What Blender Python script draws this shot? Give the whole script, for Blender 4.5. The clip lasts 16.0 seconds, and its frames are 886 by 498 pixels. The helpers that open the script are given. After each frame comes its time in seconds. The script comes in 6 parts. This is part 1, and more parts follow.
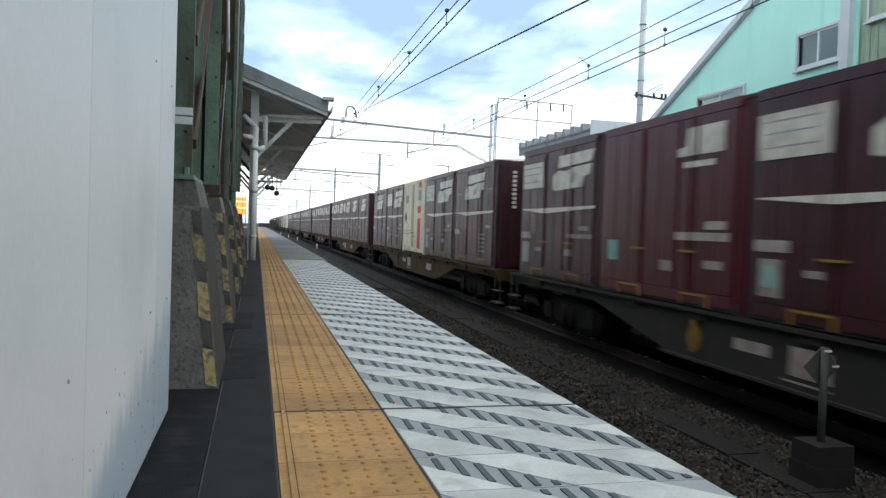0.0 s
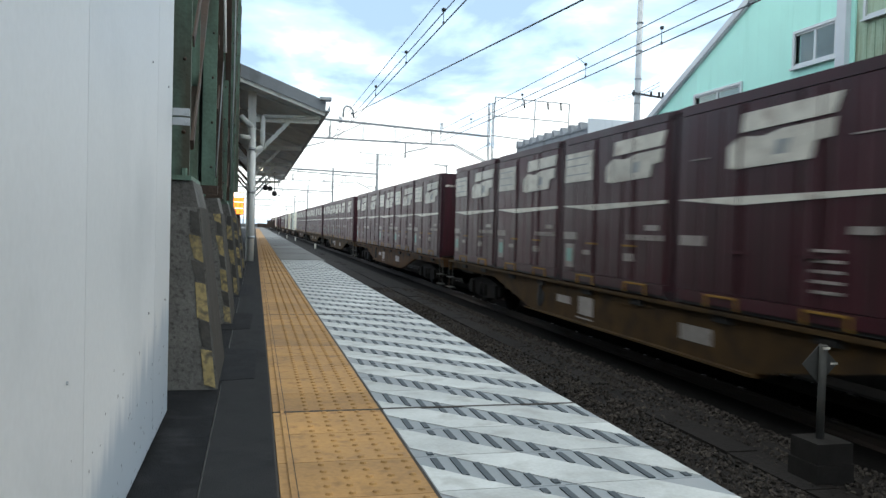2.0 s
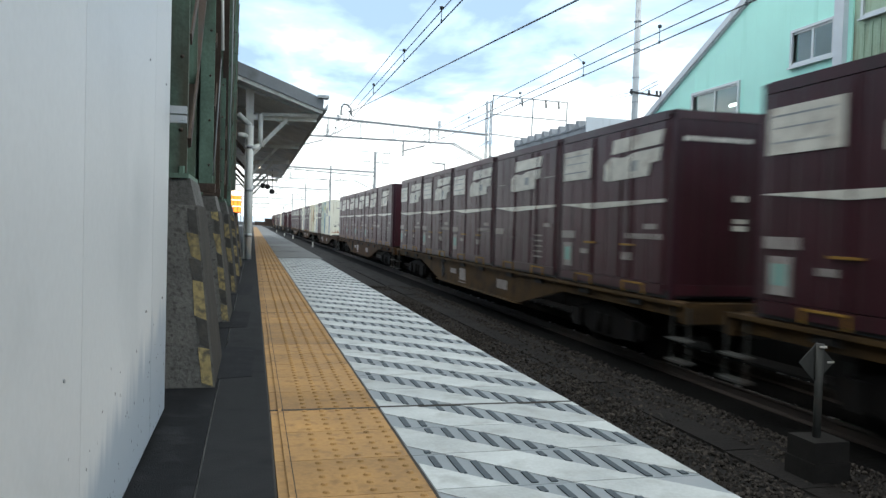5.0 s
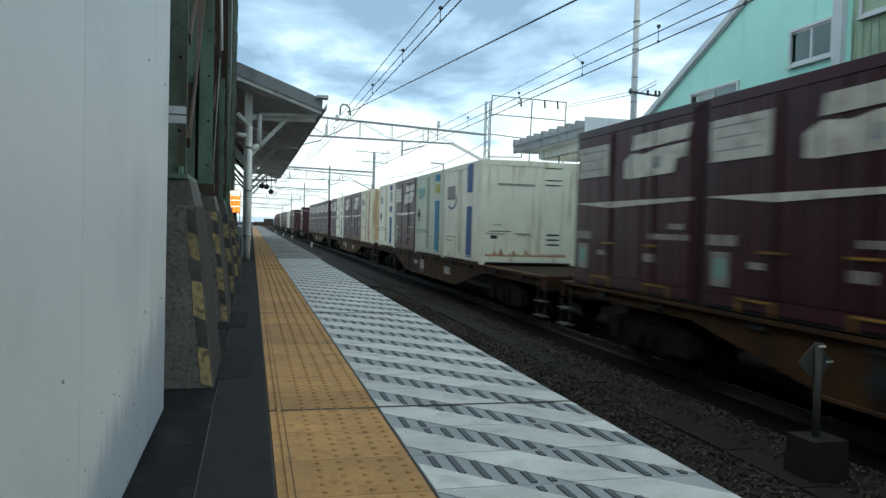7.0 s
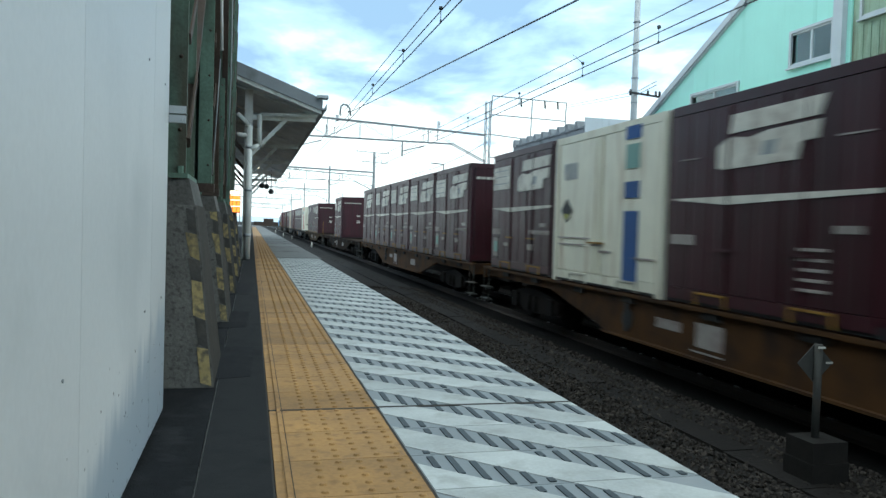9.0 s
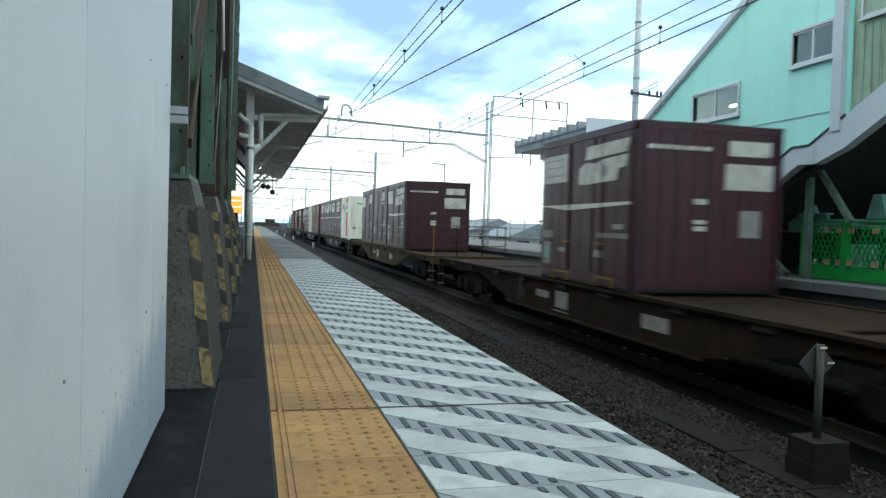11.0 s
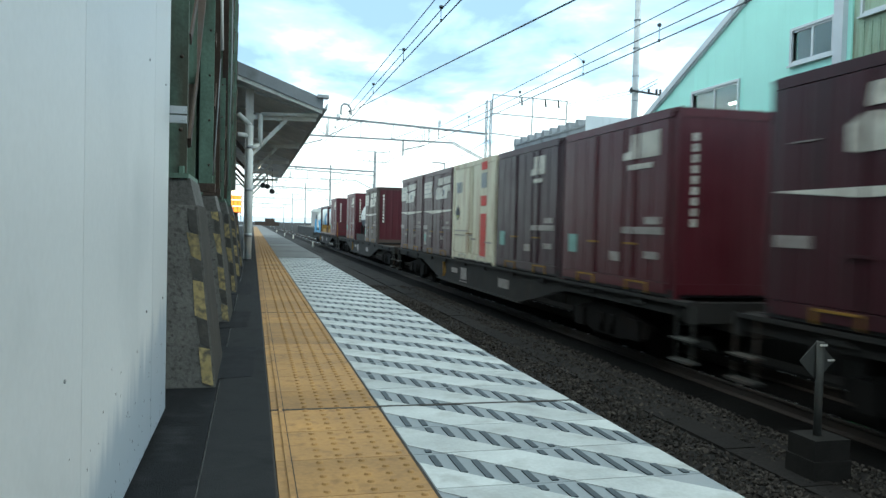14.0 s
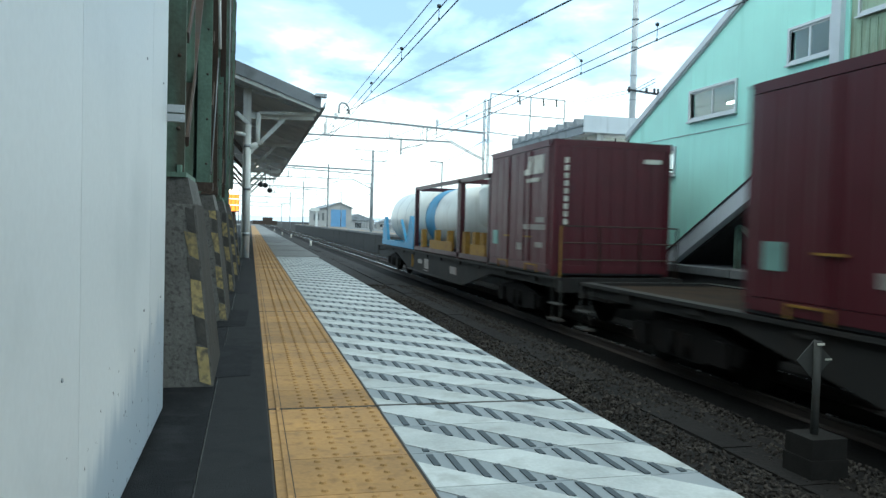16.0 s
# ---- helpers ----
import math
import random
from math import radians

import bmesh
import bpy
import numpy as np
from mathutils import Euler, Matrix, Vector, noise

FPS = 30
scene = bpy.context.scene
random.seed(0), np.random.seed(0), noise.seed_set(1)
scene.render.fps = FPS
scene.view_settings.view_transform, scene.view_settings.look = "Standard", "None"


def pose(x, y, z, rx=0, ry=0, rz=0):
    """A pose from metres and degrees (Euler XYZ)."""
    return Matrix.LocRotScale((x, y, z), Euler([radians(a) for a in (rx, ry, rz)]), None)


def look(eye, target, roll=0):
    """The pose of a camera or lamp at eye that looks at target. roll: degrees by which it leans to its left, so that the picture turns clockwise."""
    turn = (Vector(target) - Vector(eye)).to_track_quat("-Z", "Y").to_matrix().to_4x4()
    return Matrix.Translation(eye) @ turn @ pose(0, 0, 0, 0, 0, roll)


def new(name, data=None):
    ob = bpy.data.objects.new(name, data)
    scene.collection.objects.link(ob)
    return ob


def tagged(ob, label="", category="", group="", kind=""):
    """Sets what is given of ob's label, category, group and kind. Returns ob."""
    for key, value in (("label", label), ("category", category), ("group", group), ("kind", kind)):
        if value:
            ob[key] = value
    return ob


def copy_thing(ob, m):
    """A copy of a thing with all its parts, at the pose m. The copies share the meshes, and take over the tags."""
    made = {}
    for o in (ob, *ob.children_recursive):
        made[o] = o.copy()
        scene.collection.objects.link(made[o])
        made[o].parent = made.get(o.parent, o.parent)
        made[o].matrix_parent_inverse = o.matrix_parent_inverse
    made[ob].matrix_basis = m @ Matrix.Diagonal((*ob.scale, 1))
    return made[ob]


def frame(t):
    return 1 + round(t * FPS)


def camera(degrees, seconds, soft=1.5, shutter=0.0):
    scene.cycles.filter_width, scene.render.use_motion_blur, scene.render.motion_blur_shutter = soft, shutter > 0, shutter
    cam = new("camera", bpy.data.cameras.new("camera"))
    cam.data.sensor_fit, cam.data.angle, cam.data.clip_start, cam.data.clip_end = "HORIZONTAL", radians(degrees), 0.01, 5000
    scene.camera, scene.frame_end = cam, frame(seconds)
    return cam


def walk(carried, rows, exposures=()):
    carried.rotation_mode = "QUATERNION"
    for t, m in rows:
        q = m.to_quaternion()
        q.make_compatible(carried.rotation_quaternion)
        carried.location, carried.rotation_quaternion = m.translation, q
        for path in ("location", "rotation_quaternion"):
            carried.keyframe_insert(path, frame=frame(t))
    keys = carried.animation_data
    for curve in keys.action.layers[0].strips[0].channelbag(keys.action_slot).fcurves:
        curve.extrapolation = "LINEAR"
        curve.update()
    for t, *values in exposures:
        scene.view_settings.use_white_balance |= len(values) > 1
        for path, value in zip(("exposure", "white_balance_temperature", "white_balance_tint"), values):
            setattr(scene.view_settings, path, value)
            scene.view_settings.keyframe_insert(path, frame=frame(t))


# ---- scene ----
EYE = (0.0, 0.0, 0.6825)
cam = camera(60.53, 16.0, soft=1.45, shutter=0.3)


def aim(yaw, pitch, roll):
    """Camera pose from its turn to the right of the track, its tilt and its lean, in degrees."""
    y, p = radians(yaw), radians(pitch)
    way = Vector((math.sin(y) * math.cos(p), math.cos(y) * math.cos(p), math.sin(p)))
    return look(EYE, Vector(EYE) + way * 10, roll)


PATH = [(t, aim(y, p, r)) for t, y, p, r in (
    (0.0, 13.803, -1.552, 1.921), (0.5, 13.772, -1.528, 1.999), (1.0, 13.896, -1.412, 2.107), (1.5, 14.05, -1.471, 2.024),
    (2.0, 13.94, -1.591, 1.603), (2.5, 13.947, -1.674, 1.448), (3.0, 13.904, -1.753, 1.531), (3.5, 14.031, -1.714, 1.708),
    (4.0, 14.067, -1.696, 1.69), (6.5, 14.175, -1.737, 1.698), (7.0, 14.185, -1.711, 1.615), (7.5, 14.163, -1.719, 1.457),
    (8.0, 14.171, -1.719, 1.579), (8.5, 14.194, -1.716, 1.676), (9.0, 14.196, -1.691, 1.746), (11.5, 14.039, -1.677, 1.665),
    (12.0, 13.929, -1.772, 1.466), (12.5, 13.955, -1.793, 1.41), (13.0, 13.947, -1.794, 1.502), (13.5, 14.05, -1.829, 1.553),
    (14.0, 14.107, -1.768, 1.509), (14.5, 14.259, -1.925, 1.322), (15.0, 14.273, -1.9, 1.443), (15.5, 14.269, -1.852, 1.558),
    (16.0, 14.268, -1.832, 1.548))]
walk(cam, PATH, exposures=[
    (0.0, 0.53, 6330, 5), (0.5, 0.50, 6330, 5), (1.0, 0.57, 6310, 5), (1.5, 0.62, 6310, 5), (2.5, 0.60, 6310, 4), (4.0, 0.69, 6320, 5), (5.4, 0.58, 6290, 4), (6.5, 0.39, 6210, 2),
    (7.0, 0.04, 5990, -4), (8.0, 0.07, 5790, -6), (8.5, 0.30, 5810, -5), (9.0, 0.42, 5850, -5), (10.3, 0.44, 5940, -5), (11.5, 0.50, 5970, -5), (12.0, 0.22, 5940, -6), (12.5, 0.07, 5920, -7),
    (13.0, 0.38, 5910, -6), (13.5, 0.62, 5930, -7), (14.5, 0.66, 5870, -7), (15.5, 0.71, 5840, -7), (16.0, 0.64, 5830, -7)])

# ---- world and sun ----
SUN_EL, SUN_ROT = 34.0, 112.0


def build_world():
    w = bpy.data.worlds.new("overcast_sky")
    scene.world = w
    w.use_nodes = True
    n, l = w.node_tree.nodes, w.node_tree.links
    n.clear()
    out = n.new("ShaderNodeOutputWorld")
    sky = n.new("ShaderNodeTexSky")
    sky.sky_type, sky.sun_disc = "NISHITA", False
    sky.sun_elevation, sky.sun_rotation = radians(SUN_EL), radians(SUN_ROT)
    b1 = n.new("ShaderNodeBackground")
    b1.inputs[1].default_value = 0.12
    l.new(sky.outputs[0], b1.inputs[0])
    tc = n.new("ShaderNodeTexCoord")
    sep = n.new("ShaderNodeSeparateXYZ")
    l.new(tc.outputs["Generated"], sep.inputs[0])
    # cloud layer: direction divided by height, so that clouds flatten towards the horizon
    mx = n.new("ShaderNodeMath"); mx.operation = "MAXIMUM"; mx.inputs[1].default_value = 0.0
    l.new(sep.outputs[2], mx.inputs[0])
    ad = n.new("ShaderNodeMath"); ad.operation = "ADD"; ad.inputs[1].default_value = 0.16
    l.new(mx.outputs[0], ad.inputs[0])
    dv = n.new("ShaderNodeVectorMath"); dv.operation = "DIVIDE"
    cb = n.new("ShaderNodeCombineXYZ")
    l.new(ad.outputs[0], cb.inputs[0]); l.new(ad.outputs[0], cb.inputs[1]); cb.inputs[2].default_value = 1.0
    l.new(tc.outputs["Generated"], dv.inputs[0]); l.new(cb.outputs[0], dv.inputs[1])
    mp = n.new("ShaderNodeMapping")
    mp.inputs["Location"].default_value = (1.3, 0.35, 0.0)
    mp.inputs["Scale"].default_value = (1.0, 0.8, 1.0)
    l.new(dv.outputs[0], mp.inputs[0])
    no = n.new("ShaderNodeTexNoise")
    no.inputs["Scale"].default_value, no.inputs["Detail"].default_value, no.inputs["Roughness"].default_value = 1.75, 8.0, 0.53
    no.inputs["Distortion"].default_value = 0.25
    l.new(mp.outputs[0], no.inputs["Vector"])
    # rises from the white band over the horizon into blue grey cloud
    rise = n.new("ShaderNodeMapRange")
    rise.inputs[1].default_value, rise.inputs[2].default_value = 0.09, 0.205
    rise.inputs[3].default_value, rise.inputs[4].default_value = -0.3, 0.185
    l.new(mx.outputs[0], rise.inputs[0])
    sm = n.new("ShaderNodeMath"); sm.operation = "ADD"
    amp = n.new("ShaderNodeMapRange"); amp.clamp = False
    amp.inputs[3].default_value, amp.inputs[4].default_value = -0.2, 1.2
    l.new(no.outputs["Fac"], amp.inputs[0])
    l.new(amp.outputs[0], sm.inputs[0]); l.new(rise.outputs[0], sm.inputs[1])
    ramp = n.new("ShaderNodeValToRGB")
    e = ramp.color_ramp.elements
    e[0].position, e[0].color = 0.40, (1.0, 1.0, 1.0, 1)
    e[1].position, e[1].color = 0.72, (0.31, 0.42, 0.585, 1)
    for pos, c in ((0.48, (0.83, 0.905, 1.0, 1)), (0.58, (0.525, 0.67, 0.865, 1))):
        k = e.new(pos)
        k.color = c
    l.new(sm.outputs[0], ramp.inputs[0])
    b2 = n.new("ShaderNodeBackground")
    # overhead the cloud is thick and neutral
    up = n.new("ShaderNodeMapRange")
    up.inputs[1].default_value, up.inputs[2].default_value = 0.32, 0.7
    up.inputs[4].default_value = 0.85
    l.new(mx.outputs[0], up.inputs[0])
    mc = n.new("ShaderNodeMix"); mc.data_type = "RGBA"
    mc.inputs[7].default_value = (0.76, 0.74, 0.71, 1)
    l.new(up.outputs[0], mc.inputs[0]); l.new(ramp.outputs[0], mc.inputs[6])
    l.new(mc.outputs[2], b2.inputs[0])
    # an overcast sky is brightest overhead
    zen = n.new("ShaderNodeMapRange")
    zen.interpolation_type = "SMOOTHSTEP"
    zen.inputs[1].default_value, zen.inputs[2].default_value = 0.3, 0.95
    zen.inputs[3].default_value, zen.inputs[4].default_value = 1.24, 2.0
    l.new(mx.outputs[0], zen.inputs[0]); l.new(zen.outputs[0], b2.inputs[1])
    mix = n.new("ShaderNodeMixShader")
    mix.inputs[0].default_value = 0.9
    l.new(b1.outputs[0], mix.inputs[1]); l.new(b2.outputs[0], mix.inputs[2])
    l.new(mix.outputs[0], out.inputs[0])


build_world()
sun_data = bpy.data.lights.new("sun", "SUN")
sun_data.energy, sun_data.angle, sun_data.color = 0.45, radians(20), (1.0, 0.96, 0.9)
sun = new("sun", sun_data)
sun.matrix_world = look((24, -9, 17), (0, 0, 0))


# ---- materials ----
def pbr(name, base, var=0.15, scale=5.0, fine=70.0, rough=0.7, metal=0.0, bump=0.12, dirt=None, amount=0.0, streak=False, rand=0.08,
        spec=0.4, dirt_scale=2.5, bump_scale=None):
    """A painted, stone or metal surface: broad and fine variation, fine relief and, if given, dirt in patches or in runs."""
    m = bpy.data.materials.new(name)
    m.use_nodes = True
    n, l = m.node_tree.nodes, m.node_tree.links
    bs = n["Principled BSDF"]
    tc = n.new("ShaderNodeTexCoord")
    info = n.new("ShaderNodeObjectInfo")
    off = n.new("ShaderNodeVectorMath"); off.operation = "SCALE"; off.inputs["Scale"].default_value = 37.0
    cbx = n.new("ShaderNodeCombineXYZ")
    l.new(info.outputs["Random"], cbx.inputs[0]); l.new(info.outputs["Random"], cbx.inputs[1])
    l.new(cbx.outputs[0], off.inputs[0])
    vec = n.new("ShaderNodeVectorMath"); vec.operation = "ADD"
    l.new(tc.outputs["Object"], vec.inputs[0]); l.new(off.outputs[0], vec.inputs[1])

    def noise_tex(sc, detail, v=None):
        t = n.new("ShaderNodeTexNoise")
        t.inputs["Scale"].default_value, t.inputs["Detail"].default_value = sc, detail
        l.new((v or vec).outputs[0], t.inputs["Vector"])
        return t
    broad, grain = noise_tex(scale, 4), noise_tex(fine, 3)
    addn = n.new("ShaderNodeMath"); addn.operation = "MULTIPLY_ADD"; addn.inputs[1].default_value = 0.45
    l.new(grain.outputs["Fac"], addn.inputs[0]); l.new(broad.outputs["Fac"], addn.inputs[2])
    rnd = n.new("ShaderNodeMath"); rnd.operation = "MULTIPLY_ADD"
    rnd.inputs[1].default_value, rnd.inputs[2].default_value = rand * 4, -rand * 2
    l.new(info.outputs["Random"], rnd.inputs[0])
    tot = n.new("ShaderNodeMath"); tot.operation = "ADD"
    l.new(addn.outputs[0], tot.inputs[0]); l.new(rnd.outputs[0], tot.inputs[1])
    mr = n.new("ShaderNodeMapRange")
    mr.inputs[1].default_value, mr.inputs[2].default_value = 0.45, 1.0
    mr.inputs[3].default_value, mr.inputs[4].default_value = 1 - var, 1 + var
    mr.clamp = False
    l.new(tot.outputs[0], mr.inputs[0])
    col = n.new("ShaderNodeVectorMath"); col.operation = "SCALE"
    col.inputs[0].default_value = base
    l.new(mr.outputs[0], col.inputs["Scale"])
    colour = col.outputs[0]
    if dirt:
        mp = n.new("ShaderNodeMapping")
        mp.inputs["Scale"].default_value = (2.4, 2.4, 0.22) if streak else (1, 1, 1)
        l.new(vec.outputs[0], mp.inputs[0])
        d = noise_tex(dirt_scale, 6, mp)
        r = n.new("ShaderNodeMapRange")
        r.inputs[1].default_value, r.inputs[2].default_value = 0.62 - 0.3 * amount, 0.78 - 0.2 * amount
        r.inputs[4].default_value = min(1.0, 0.35 + amount)
        l.new(d.outputs["Fac"], r.inputs[0])
        mx = n.new("ShaderNodeMix"); mx.data_type = "RGBA"
        mx.inputs[7].default_value = (*dirt, 1)
        l.new(r.outputs[0], mx.inputs[0]); l.new(colour, mx.inputs[6])
        colour = mx.outputs[2]
    l.new(colour, bs.inputs["Base Color"])
    rr = n.new("ShaderNodeMapRange")
    rr.inputs[3].default_value, rr.inputs[4].default_value = max(0.03, rough - 0.14), min(1, rough + 0.14)
    l.new(broad.outputs["Fac"], rr.inputs[0]); l.new(rr.outputs[0], bs.inputs["Roughness"])
    bs.inputs["Metallic"].default_value = metal
    bs.inputs["Specular IOR Level"].default_value = spec
    if bump:
        bp = n.new("ShaderNodeBump")
        bp.inputs["Strength"].default_value, bp.inputs["Distance"].default_value = bump, 0.01
        if bump_scale:
            g2 = noise_tex(bump_scale, 5)
            l.new(g2.outputs["Fac"], bp.inputs["Height"])
        else:
            l.new(addn.outputs[0], bp.inputs["Height"])
        l.new(bp.outputs[0], bs.inputs["Normal"])
    return m


def glow(name, colour, strength):
    m = bpy.data.materials.new(name)
    m.use_nodes = True
    bs = m.node_tree.nodes["Principled BSDF"]
    bs.inputs["Base Color"].default_value = (*colour, 1)
    bs.inputs["Emission Color"].default_value = (*colour, 1)
    bs.inputs["Emission Strength"].default_value = strength
    return m


def glass(name, tint=(0.75, 0.85, 0.85)):
    m = bpy.data.materials.new(name)
    m.use_nodes = True
    bs = m.node_tree.nodes["Principled BSDF"]
    bs.inputs["Base Color"].default_value = (*tint, 1)
    bs.inputs["Roughness"].default_value = 0.03
    bs.inputs["Transmission Weight"].default_value = 1.0
    bs.inputs["IOR"].default_value = 1.45
    return m


